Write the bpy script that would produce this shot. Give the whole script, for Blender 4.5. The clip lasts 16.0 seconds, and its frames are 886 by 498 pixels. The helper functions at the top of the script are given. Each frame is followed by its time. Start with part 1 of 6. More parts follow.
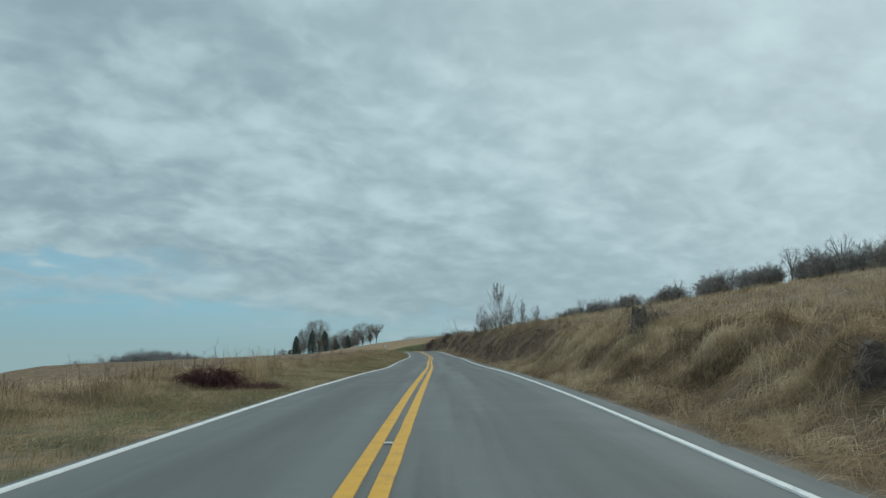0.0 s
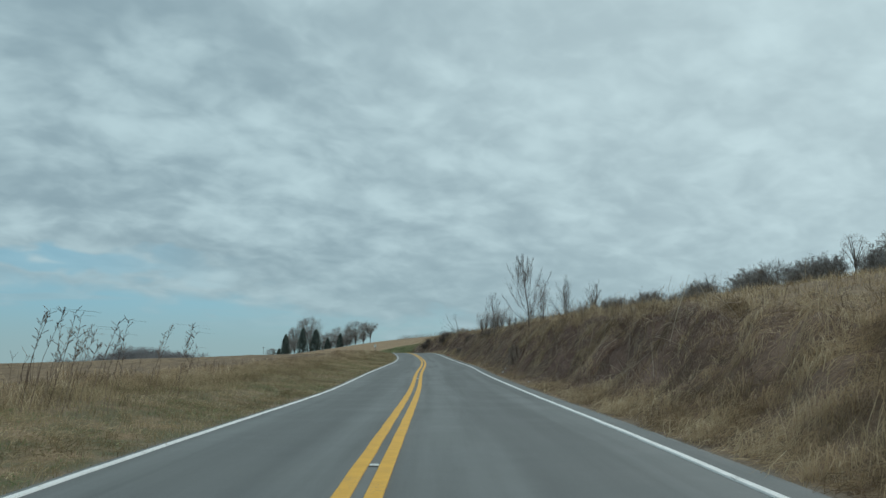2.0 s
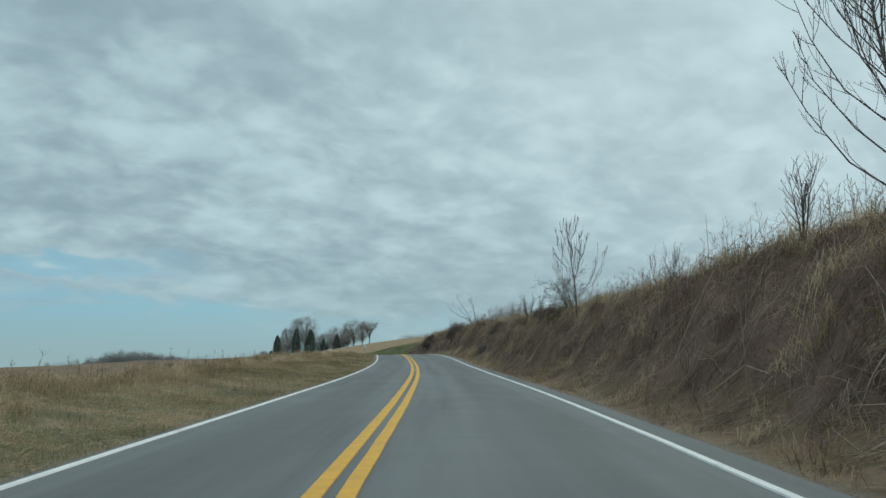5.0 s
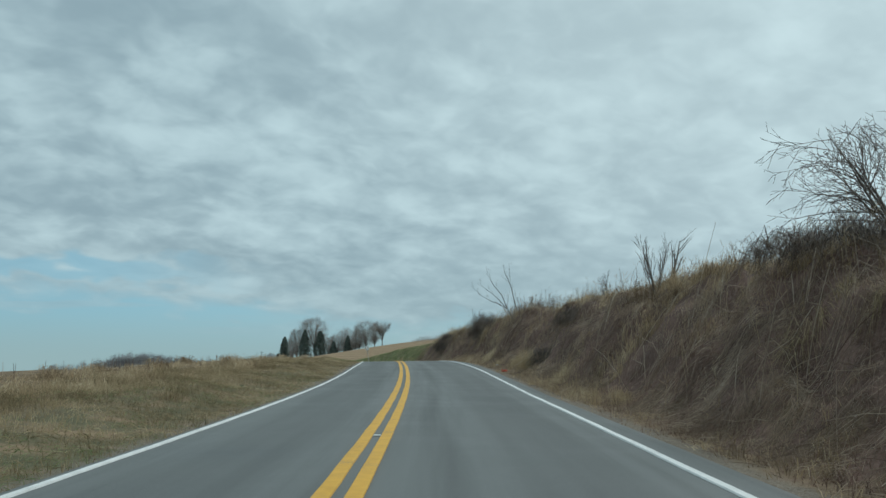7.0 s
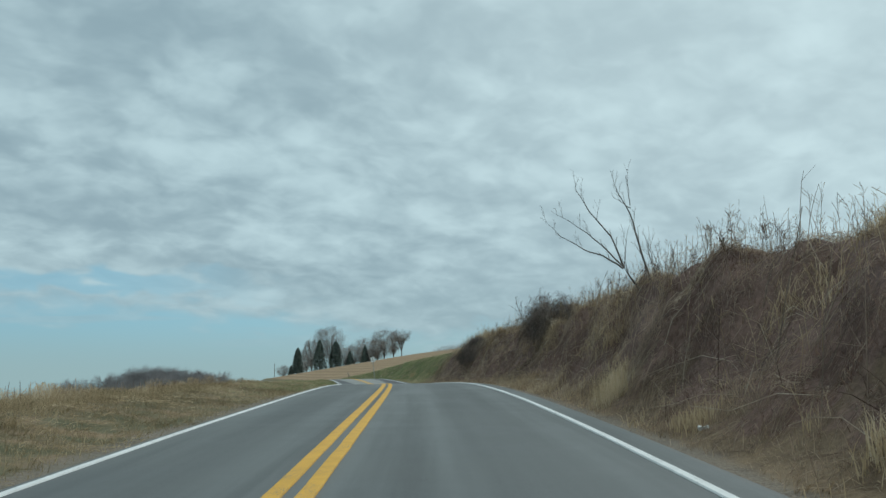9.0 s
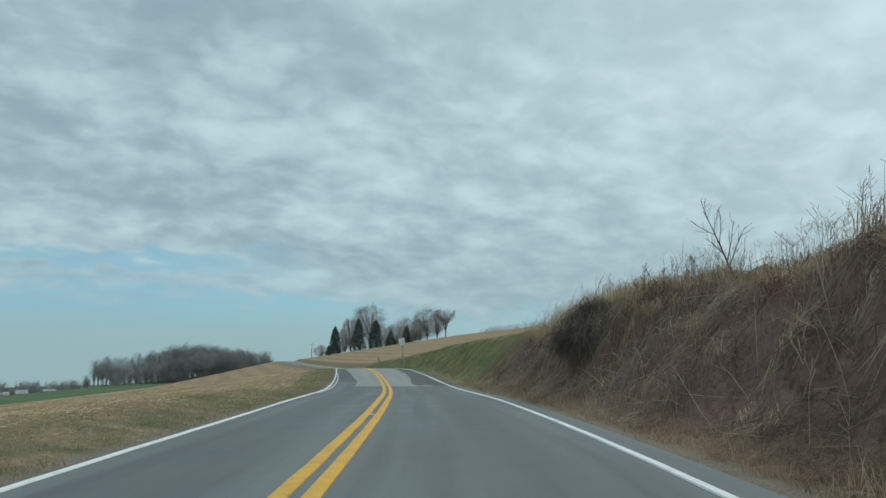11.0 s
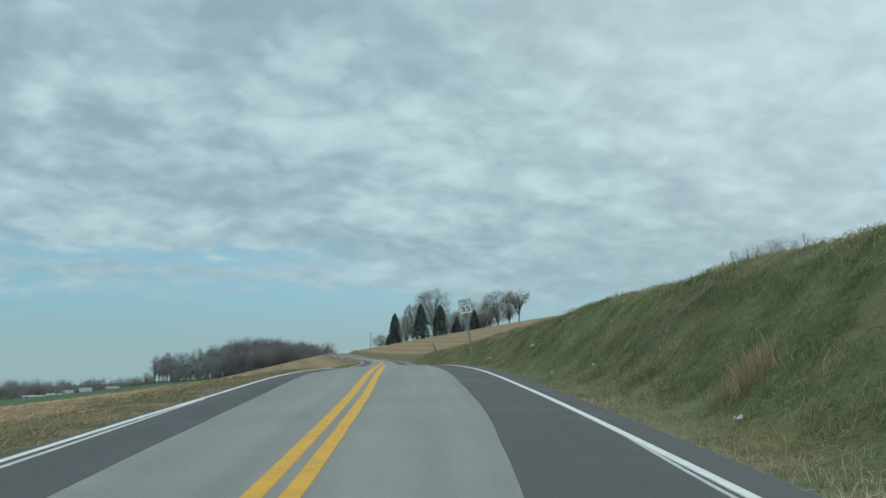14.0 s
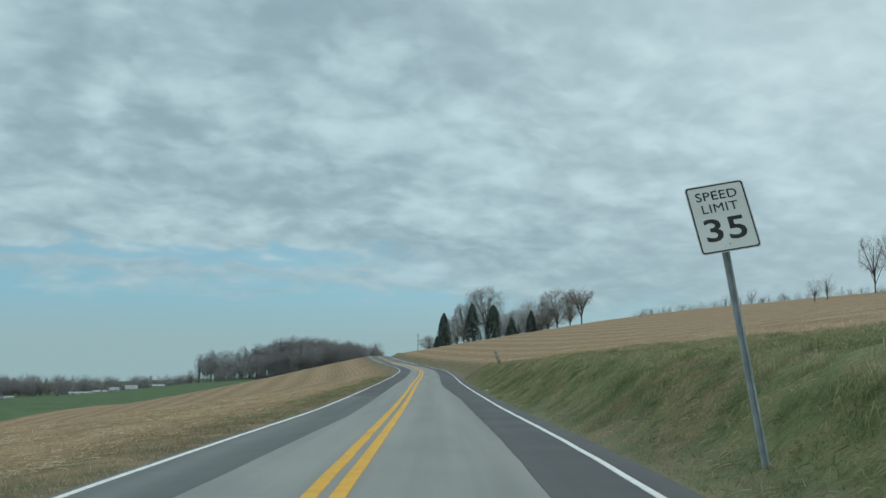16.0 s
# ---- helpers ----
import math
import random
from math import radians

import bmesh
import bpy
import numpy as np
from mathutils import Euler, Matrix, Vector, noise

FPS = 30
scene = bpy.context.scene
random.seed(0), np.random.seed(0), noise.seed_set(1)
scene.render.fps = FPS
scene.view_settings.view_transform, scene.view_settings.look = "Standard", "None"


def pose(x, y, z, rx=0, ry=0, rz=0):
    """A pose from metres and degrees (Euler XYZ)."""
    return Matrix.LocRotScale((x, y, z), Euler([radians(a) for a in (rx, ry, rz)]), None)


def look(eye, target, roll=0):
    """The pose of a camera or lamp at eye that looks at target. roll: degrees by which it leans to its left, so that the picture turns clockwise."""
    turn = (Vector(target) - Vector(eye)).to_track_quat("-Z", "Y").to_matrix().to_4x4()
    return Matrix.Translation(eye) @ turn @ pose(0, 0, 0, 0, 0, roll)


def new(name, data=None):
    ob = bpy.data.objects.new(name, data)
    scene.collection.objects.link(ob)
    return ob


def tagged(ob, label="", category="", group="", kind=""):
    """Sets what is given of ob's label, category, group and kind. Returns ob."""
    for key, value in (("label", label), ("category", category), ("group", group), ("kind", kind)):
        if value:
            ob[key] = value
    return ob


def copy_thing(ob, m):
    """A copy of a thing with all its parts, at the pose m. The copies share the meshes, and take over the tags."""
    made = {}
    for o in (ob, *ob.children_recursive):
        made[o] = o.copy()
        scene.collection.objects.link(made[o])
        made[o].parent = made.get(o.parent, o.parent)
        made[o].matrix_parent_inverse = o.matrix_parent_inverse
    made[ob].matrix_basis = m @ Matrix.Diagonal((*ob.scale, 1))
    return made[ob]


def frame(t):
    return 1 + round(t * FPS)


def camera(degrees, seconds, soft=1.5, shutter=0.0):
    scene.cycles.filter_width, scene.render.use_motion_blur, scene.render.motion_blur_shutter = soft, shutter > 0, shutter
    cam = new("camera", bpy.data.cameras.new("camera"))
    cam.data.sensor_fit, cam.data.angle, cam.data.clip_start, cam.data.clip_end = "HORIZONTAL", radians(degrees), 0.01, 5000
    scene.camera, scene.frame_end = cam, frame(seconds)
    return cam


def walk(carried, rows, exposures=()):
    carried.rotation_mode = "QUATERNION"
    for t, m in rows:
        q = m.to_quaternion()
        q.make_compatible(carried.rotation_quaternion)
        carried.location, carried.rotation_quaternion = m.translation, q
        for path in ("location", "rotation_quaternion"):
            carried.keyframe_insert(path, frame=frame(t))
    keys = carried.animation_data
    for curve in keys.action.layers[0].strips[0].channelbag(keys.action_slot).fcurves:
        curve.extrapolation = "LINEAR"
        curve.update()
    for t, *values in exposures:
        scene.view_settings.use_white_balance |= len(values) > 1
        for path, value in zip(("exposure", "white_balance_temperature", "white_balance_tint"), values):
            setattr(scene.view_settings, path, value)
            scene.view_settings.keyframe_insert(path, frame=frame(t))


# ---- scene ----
# The camera's drive: seconds, place, yaw to the left, pitch up, roll.
DRIVE = [
    (0, 0.000, 0.000, 1.500, 0.013, 7.897, 0.022),
    (0.5, -0.011, 7.451, 1.701, -0.083, 8.041, -0.029),
    (1, -0.038, 14.972, 1.928, -0.107, 8.085, 0.263),
    (1.5, -0.050, 22.457, 2.164, -0.130, 8.047, 0.333),
    (2, -0.043, 29.987, 2.321, -0.094, 7.914, 0.688),
    (2.5, -0.066, 37.741, 2.456, -0.114, 7.777, 0.639),
    (3, -0.072, 45.637, 2.564, -0.042, 7.676, 0.657),
    (3.5, -0.094, 53.756, 2.667, 0.045, 7.650, 0.213),
    (4, -0.148, 62.044, 2.806, 0.221, 7.779, 0.282),
    (4.5, -0.270, 70.486, 2.975, 0.448, 7.983, 0.085),
    (5, -0.351, 78.876, 3.176, 0.211, 7.968, 0.037),
    (5.5, -0.404, 87.207, 3.385, 0.055, 8.005, 0.072),
    (6, -0.457, 95.471, 3.595, 0.233, 8.017, 0.144),
    (6.5, -0.558, 103.660, 3.805, 0.753, 8.013, 0.209),
    (7, -0.738, 111.765, 4.012, 1.382, 8.138, 0.195),
    (7.5, -0.923, 119.782, 4.183, 1.509, 8.122, 0.001),
    (8, -1.122, 127.821, 4.377, 1.717, 8.257, -0.368),
    (8.5, -1.379, 135.949, 4.641, 2.163, 8.535, -0.328),
    (9, -1.788, 144.177, 4.955, 2.876, 8.797, -0.401),
    (9.5, -2.290, 152.346, 5.265, 3.601, 8.675, -0.245),
    (10, -2.892, 160.461, 5.546, 4.367, 8.405, -0.012),
    (10.5, -3.597, 168.529, 5.780, 5.173, 8.029, 0.238),
    (11, -4.410, 176.553, 5.954, 5.987, 7.542, 0.453),
    (11.5, -5.327, 184.538, 6.054, 6.740, 7.003, 0.495),
    (12, -6.359, 192.488, 6.066, 7.332, 6.534, 0.068),
    (12.5, -7.507, 200.472, 6.030, 7.949, 6.258, -0.333),
    (13, -8.754, 208.434, 5.977, 8.638, 6.212, -0.513),
    (13.5, -10.055, 216.405, 5.914, 9.456, 6.449, -0.718),
    (14, -11.507, 224.366, 5.893, 10.415, 6.851, -0.740),
    (14.5, -13.113, 232.272, 6.078, 11.539, 7.400, -0.416),
    (15, -14.846, 240.154, 6.328, 12.550, 7.675, -0.105),
    (15.5, -16.704, 248.031, 6.511, 13.364, 7.541, 0.099),
    (16, -18.637, 255.886, 6.632, 13.862, 6.976, 0.196),
]


def aim(x, y, z, yaw, pitch, roll):
    a, b = radians(yaw), radians(pitch)
    ahead = Vector((-math.sin(a) * math.cos(b), math.cos(a) * math.cos(b), math.sin(b)))
    eye = Vector((x, y, z))
    return look(eye, eye + ahead * 10, roll)


cam = camera(54.85, 16.0, soft=1.5)
walk(cam, [(t, aim(*p)) for t, *p in DRIVE], [(0, -0.09, 6200, 6), (3, -0.05, 6200, 6), (7, 0.0, 6200, 6), (12, 0.06, 6200, 6), (14, 0.07, 6200, 6), (16, 0.03, 6200, 6)])

# ---- sky and sun ----
SUN_YAW, SUN_UP = radians(-40), radians(40)


def node(nt, kind, *links, **values):
    n = nt.nodes.new(kind)
    for k, v in values.items():
        setattr(n, k, v)
    for i, v in enumerate(links):
        if v is None:
            continue
        if isinstance(v, bpy.types.NodeSocket):
            nt.links.new(v, n.inputs[i])
        else:
            n.inputs[i].default_value = v
    return n


def calc(nt, op, a, b=0.5, c=0.5, clamp=False):
    n = node(nt, "ShaderNodeMath", a, b, c, operation=op)
    n.use_clamp = clamp
    return n.outputs[0]


def soft_step(nt, v, lo, hi, out0=0.0, out1=1.0):
    n = nt.nodes.new("ShaderNodeMapRange")
    n.interpolation_type = "SMOOTHSTEP"
    for k, x in (("Value", v), ("From Min", lo), ("From Max", hi), ("To Min", out0), ("To Max", out1)):
        if isinstance(x, bpy.types.NodeSocket):
            nt.links.new(x, n.inputs[k])
        else:
            n.inputs[k].default_value = x
    return n.outputs[0]


def mixc(nt, f, a, b, mode="MIX"):
    n = nt.nodes.new("ShaderNodeMix")
    n.data_type, n.blend_type = "RGBA", mode
    for k, x in ((0, f), (6, a), (7, b)):
        if isinstance(x, bpy.types.NodeSocket):
            nt.links.new(x, n.inputs[k])
        else:
            n.inputs[k].default_value = (*x, 1) if isinstance(x, tuple) else x
    return n.outputs[2]


def noisy(nt, vec, scale, detail=4.0, rough=0.55, warp=0.0):
    n = nt.nodes.new("ShaderNodeTexNoise")
    n.inputs["Scale"].default_value, n.inputs["Detail"].default_value = scale, detail
    n.inputs["Roughness"].default_value, n.inputs["Distortion"].default_value = rough, warp
    if vec is not None:
        nt.links.new(vec, n.inputs["Vector"])
    return n.outputs[0]


def mapped(nt, vec, scale=(1, 1, 1), turn=0.0, shift=(0, 0, 0)):
    n = nt.nodes.new("ShaderNodeMapping")
    n.inputs["Scale"].default_value, n.inputs["Rotation"].default_value[2] = scale, turn
    n.inputs["Location"].default_value = shift
    nt.links.new(vec, n.inputs["Vector"])
    return n.outputs[0]


def make_world():
    world = bpy.data.worlds.new("winter_sky")
    world.use_nodes = True
    nt = world.node_tree
    nt.nodes.clear()
    sky = node(nt, "ShaderNodeTexSky", sky_type="NISHITA", sun_disc=False, sun_elevation=SUN_UP, sun_rotation=-SUN_YAW, air_density=1.0, dust_density=1.2)
    clear = mixc(nt, 1.0, sky.outputs[0], (0.105, 0.115, 0.115), "MULTIPLY")
    way = node(nt, "ShaderNodeTexCoord").outputs["Generated"]
    x, y, z = node(nt, "ShaderNodeSeparateXYZ", way).outputs
    up = calc(nt, "MAXIMUM", z, 0.0)
    high = calc(nt, "ADD", up, 0.34)
    flat = node(nt, "ShaderNodeCombineXYZ", calc(nt, "DIVIDE", x, high), calc(nt, "DIVIDE", y, high), 0.0).outputs[0]
    # the sheet of altocumulus: wide swells, rounded puffs in loose rows, fine curds
    band = mapped(nt, flat, (1, 1, 1), -0.62)
    shove = node(nt, "ShaderNodeTexNoise", band, noise_dimensions="3D")
    shove.inputs["Scale"].default_value, shove.inputs["Detail"].default_value = 5.5, 3.0
    pull = node(nt, "ShaderNodeVectorMath", shove.outputs["Color"], (0.5, 0.5, 0.5), operation="SUBTRACT").outputs[0]
    pull = node(nt, "ShaderNodeVectorMath", pull, operation="SCALE")
    pull.inputs["Scale"].default_value = 0.10
    bent = node(nt, "ShaderNodeVectorMath", band, pull.outputs[0], operation="ADD").outputs[0]
    swell = noisy(nt, mapped(nt, band, (0.75, 1.0, 1), 0.0, (3.1, 1.7, 0)), 2.0, 2, 0.45, 0.1)
    puff = noisy(nt, mapped(nt, bent, (0.9, 1.0, 1), 0.0, (0.3, 5.2, 0)), 6.6, 2.6, 0.48)
    cell = node(nt, "ShaderNodeTexVoronoi", mapped(nt, bent, (0.85, 1.05, 1), 0.0, (1.9, 0.4, 0)), feature="SMOOTH_F1")
    cell.inputs["Scale"].default_value, cell.inputs["Smoothness"].default_value = 9.5, 1.0
    round_ = soft_step(nt, cell.outputs["Distance"], 0.10, 0.62, 1.0, 0.0)
    fine = noisy(nt, mapped(nt, bent, (0.95, 1.05, 1)), 19.0, 2.5, 0.5)
    lump = calc(nt, "ADD", calc(nt, "ADD", calc(nt, "MULTIPLY", swell, 0.36), calc(nt, "MULTIPLY", round_, 0.10)), calc(nt, "ADD", calc(nt, "MULTIPLY", puff, 0.34), calc(nt, "MULTIPLY", fine, 0.26)))
    shade = soft_step(nt, lump, 0.35, 0.73)
    sun = Vector((-math.sin(SUN_YAW) * math.cos(SUN_UP), math.cos(SUN_YAW) * math.cos(SUN_UP), math.sin(SUN_UP)))
    near = node(nt, "ShaderNodeVectorMath", way, tuple(sun), operation="DOT_PRODUCT").outputs["Value"]
    glow = soft_step(nt, near, 0.55, 1.0)
    cloud = mixc(nt, shade, (0.288, 0.388, 0.432), (0.515, 0.648, 0.68))
    # the sheet dims with distance
    cloud = mixc(nt, soft_step(nt, z, 0.03, 0.17, 0.55, 0.0), cloud, (0.345, 0.46, 0.49))
    cloud = mixc(nt, calc(nt, "MULTIPLY", glow, 0.4), cloud, (0.80, 0.92, 0.92))
    cloud = mixc(nt, soft_step(nt, z, 0.42, 0.95, 0.0, 1.0), cloud, (0.85, 0.98, 0.98))
    # the sheet ends low over the horizon, further out to the left of the road; a rift runs through its edge there
    side = calc(nt, "DIVIDE", x, calc(nt, "MAXIMUM", y, 0.02))
    edge = soft_step(nt, side, -0.42, 0.02, 0.082, 0.046)
    wisp = calc(nt, "MULTIPLY", calc(nt, "SUBTRACT", puff, 0.5), 0.09)
    thick = soft_step(nt, calc(nt, "ADD", calc(nt, "SUBTRACT", z, edge), wisp), -0.022, 0.02)
    rift = soft_step(nt, calc(nt, "ABSOLUTE", calc(nt, "SUBTRACT", calc(nt, "ADD", z, wisp), 0.108)), 0.003, 0.017, 0.75, 0.0)
    rift = calc(nt, "MULTIPLY", rift, soft_step(nt, side, -0.46, -0.2, 1.0, 0.0))
    thick = calc(nt, "MULTIPLY", thick, calc(nt, "SUBTRACT", 1.0, rift))
    streak = soft_step(nt, noisy(nt, mapped(nt, way, (2.0, 2.0, 34.0)), 1.6, 4, 0.5), 0.52, 0.68, 0.0, 0.45)
    thick = calc(nt, "MAXIMUM", thick, calc(nt, "MULTIPLY", streak, soft_step(nt, z, 0.02, 0.06)))
    haze = soft_step(nt, z, 0.0, 0.075, 0.85, 0.0)
    low = mixc(nt, haze, mixc(nt, 0.75, clear, (0.205, 0.43, 0.55)), (0.33, 0.445, 0.445))
    both = mixc(nt, thick, low, cloud)
    ground = soft_step(nt, z, -0.25, -0.10)
    both = mixc(nt, ground, (0.12, 0.11, 0.08), both)
    back = node(nt, "ShaderNodeBackground", both, 1.0)
    node(nt, "ShaderNodeOutputWorld", back.outputs[0])
    scene.world = world


make_world()
lamp = bpy.data.lights.new("sun", "SUN")
lamp.energy, lamp.angle, lamp.color = 1.15, radians(22), (1.0, 0.97, 0.92)
sun_ob = new("sun", lamp)
sun_ob.matrix_world = look((0, 0, 60), (60 * math.sin(SUN_YAW) * math.cos(SUN_UP), -60 * math.cos(SUN_YAW) * math.cos(SUN_UP), 60 - 60 * math.sin(SUN_UP)))

# ---- materials ----


def material(name, rough=0.9):
    m = bpy.data.materials.new(name)
    m.use_nodes = True
    nt = m.node_tree
    b = nt.nodes["Principled BSDF"]
    b.inputs["Roughness"].default_value = rough
    b.inputs["Specular IOR Level"].default_value = 0.25
    return m, nt, b


def bump(nt, b, height, strength=0.4, dist=0.02):
    n = nt.nodes.new("ShaderNodeBump")
    n.inputs["Strength"].default_value, n.inputs["Distance"].default_value = strength, dist
    nt.links.new(height, n.inputs["Height"])
    nt.links.new(n.outputs[0], b.inputs["Normal"])


def ramp(nt, f, *stops):
    n = nt.nodes.new("ShaderNodeValToRGB")
    e = n.color_ramp.elements
    while len(e) < len(stops):
        e.new(0.5)
    for k, (p, c) in zip(e, stops):
        k.position, k.color = p, (*c, 1)
    nt.links.new(f, n.inputs[0])
    return n.outputs[0]


def spotted(name, a, b, scale, rough=0.85, fine=30.0, bumpy=0.3):
    """A plain surface between two colours, with stains and grain."""
    m, nt, bs = material(name, rough)
    p = node(nt, "ShaderNodeTexCoord").outputs["Object"]
    big, small = noisy(nt, p, scale, 4), noisy(nt, p, scale * fine, 3)
    f = calc(nt, "ADD", calc(nt, "MULTIPLY", big, 0.7), calc(nt, "MULTIPLY", small, 0.3))
    nt.links.new(mixc(nt, soft_step(nt, f, 0.35, 0.65), a, b), bs.inputs["Base Color"])
    if bumpy:
        bump(nt, bs, small, bumpy, 0.01)
    return m


def blade_material(name, colours, scale=0.35, shine=0.8, each=0.55, patch=0.5):
    """Dry stalks: a colour for each blade, drifting from patch to patch."""
    m, nt, bs = material(name, shine)
    geo = node(nt, "ShaderNodeNewGeometry")
    f = calc(nt, "ADD", calc(nt, "MULTIPLY", geo.outputs["Random Per Island"], each), calc(nt, "MULTIPLY", soft_step(nt, noisy(nt, geo.outputs["Position"], scale, 4), 0.34, 0.66), patch))
    f = calc(nt, "SUBTRACT", f, 0.03)
    n = len(colours)
    c = ramp(nt, f, *[(0.08 + 0.84 * i / (n - 1), c) for i, c in enumerate(colours)])
    nt.links.new(c, bs.inputs["Base Color"])
    thin = node(nt, "ShaderNodeBsdfTranslucent", c)
    both = node(nt, "ShaderNodeMixShader", 0.42, bs.outputs[0], thin.outputs[0])
    nt.links.new(both.outputs[0], nt.nodes["Material Output"].inputs[0])
    return m


def asphalt(name, a, b, tracks=False):
    m, nt, bs = material(name, 0.72)
    uv = node(nt, "ShaderNodeUVMap").outputs[0]
    pos = node(nt, "ShaderNodeNewGeometry").outputs["Position"]
    grain, mottle = noisy(nt, pos, 42, 3, 0.7), noisy(nt, pos, 0.55, 5, 0.6)
    long = noisy(nt, mapped(nt, uv, (1.6, 0.05, 1)), 1.0, 4, 0.55)
    f = calc(nt, "ADD", calc(nt, "ADD", calc(nt, "MULTIPLY", grain, 0.30), calc(nt, "MULTIPLY", mottle, 0.35)), calc(nt, "MULTIPLY", long, 0.35))
    c = mixc(nt, soft_step(nt, f, 0.34, 0.66), a, b)
    if tracks:
        # tyre-polished strips are paler, the oil strip between them darker
        u = node(nt, "ShaderNodeSeparateXYZ", uv).outputs[0]
        lane = calc(nt, "ABSOLUTE", calc(nt, "SUBTRACT", calc(nt, "ABSOLUTE", calc(nt, "ADD", u, -0.35)), 1.85))
        worn = soft_step(nt, lane, 0.35, 0.85)
        worn = calc(nt, "MULTIPLY", worn, soft_step(nt, long, 0.3, 0.6))
        c = mixc(nt, calc(nt, "MULTIPLY", worn, 0.35), c, tuple(v * 1.45 for v in b))
    nt.links.new(c, bs.inputs["Base Color"])
    nt.links.new(soft_step(nt, mottle, 0.3, 0.7, 0.62, 0.82), bs.inputs["Roughness"])
    bump(nt, bs, grain, 0.35, 0.006)
    return m


def line_paint(name, colour, under):
    m, nt, bs = material(name, 0.6)
    pos = node(nt, "ShaderNodeNewGeometry").outputs["Position"]
    chip = calc(nt, "ADD", calc(nt, "MULTIPLY", noisy(nt, pos, 55, 3, 0.7), 0.6), calc(nt, "MULTIPLY", noisy(nt, pos, 1.3, 3), 0.4))
    dirt = noisy(nt, pos, 4, 4)
    c = mixc(nt, soft_step(nt, dirt, 0.3, 0.75, 0.0, 0.4), colour, tuple(v * 0.62 for v in colour))
    nt.links.new(mixc(nt, soft_step(nt, chip, 0.57, 0.66), c, under), bs.inputs["Base Color"])
    return m


def ground_material():
    """Soil and short thatch: dead grass, brown leaf litter, green verge, corn stubble and a far green crop, laid out along the road."""
    m, nt, bs = material("ground", 0.95)
    uv = node(nt, "ShaderNodeUVMap").outputs[0]
    pos = node(nt, "ShaderNodeNewGeometry").outputs["Position"]
    l, s, _ = node(nt, "ShaderNodeSeparateXYZ", uv).outputs
    big, mid, small = noisy(nt, pos, 0.12, 4), noisy(nt, pos, 0.9, 5, 0.6), noisy(nt, pos, 11, 4, 0.7)
    blur = calc(nt, "MULTIPLY", calc(nt, "SUBTRACT", mid, 0.5), 5.0)
    s2, l2 = calc(nt, "ADD", s, calc(nt, "MULTIPLY", blur, 2.0)), calc(nt, "ADD", l, blur)
    tan = mixc(nt, soft_step(nt, calc(nt, "ADD", calc(nt, "MULTIPLY", mid, 0.6), calc(nt, "MULTIPLY", small, 0.4)), 0.35, 0.65), (0.095, 0.066, 0.042), (0.25, 0.18, 0.11))
    brown = mixc(nt, soft_step(nt, calc(nt, "ADD", calc(nt, "MULTIPLY", mid, 0.5), calc(nt, "MULTIPLY", small, 0.5)), 0.38, 0.64), (0.070, 0.043, 0.036), (0.188, 0.120, 0.096))
    green = mixc(nt, soft_step(nt, calc(nt, "ADD", calc(nt, "MULTIPLY", mid, 0.6), calc(nt, "MULTIPLY", small, 0.4)), 0.35, 0.65), (0.098, 0.122, 0.052), (0.195, 0.212, 0.098))
    # corn rows run along the contour
    row = node(nt, "ShaderNodeTexWave", mapped(nt, uv, (1, 0.02, 1)), wave_type="BANDS", bands_direction="X")
    row.inputs["Scale"].default_value, row.inputs["Distortion"].default_value = 0.42, 1.2
    wide = node(nt, "ShaderNodeTexWave", mapped(nt, uv, (1, 0.03, 1)), wave_type="BANDS", bands_direction="X")
    wide.inputs["Scale"].default_value, wide.inputs["Distortion"].default_value, wide.inputs["Detail"].default_value = 0.055, 3.0, 3.0
    rows = calc(nt, "ADD", calc(nt, "MULTIPLY", row.outputs[1], 0.05), calc(nt, "ADD", calc(nt, "MULTIPLY", wide.outputs[1], 0.08), calc(nt, "ADD", calc(nt, "MULTIPLY", small, 0.36), calc(nt, "MULTIPLY", mid, 0.47))))
    stubble = mixc(nt, soft_step(nt, rows, 0.33, 0.67), (0.165, 0.11, 0.062), (0.35, 0.25, 0.148))
    crop = mixc(nt, soft_step(nt, big, 0.3, 0.7), (0.05, 0.088, 0.036), (0.078, 0.118, 0.052))
    right = soft_step(nt, l, 0.0, 1.0)
    before = soft_step(nt, s2, 215.5, 224.5, 1.0, 0.0)
    # right bank: brown litter on the scarp, dead meadow above; further on mown green bank, then stubble
    scarp = calc(nt, "MULTIPLY", soft_step(nt, l2, 4.8, 5.8), soft_step(nt, l2, 8.2, 9.6, 1.0, 0.0))
    scarp = calc(nt, "MULTIPLY", scarp, soft_step(nt, s2, 22.0, 66.0, 0.25, 1.0))
    bank = mixc(nt, scarp, tan, brown)
    mown = mixc(nt, soft_step(nt, calc(nt, "ADD", calc(nt, "MULTIPLY", big, 0.5), calc(nt, "MULTIPLY", mid, 0.5)), 0.46, 0.60, 0.0, 0.75), green, tan)
    mown = mixc(nt, soft_step(nt, s2, 244.0, 264.0), mixc(nt, 0.38, green, mown), mown)
    field_from = soft_step(nt, s, 240.0, 330.0, 14.0, 6.5)
    mown = mixc(nt, soft_step(nt, calc(nt, "SUBTRACT", l2, field_from), -6.0, 0.0, 0.0, 0.7), mown, tan)
    after = mixc(nt, soft_step(nt, calc(nt, "SUBTRACT", l2, field_from), -2.5, 3.0), mown, stubble)
    r = mixc(nt, before, after, bank)
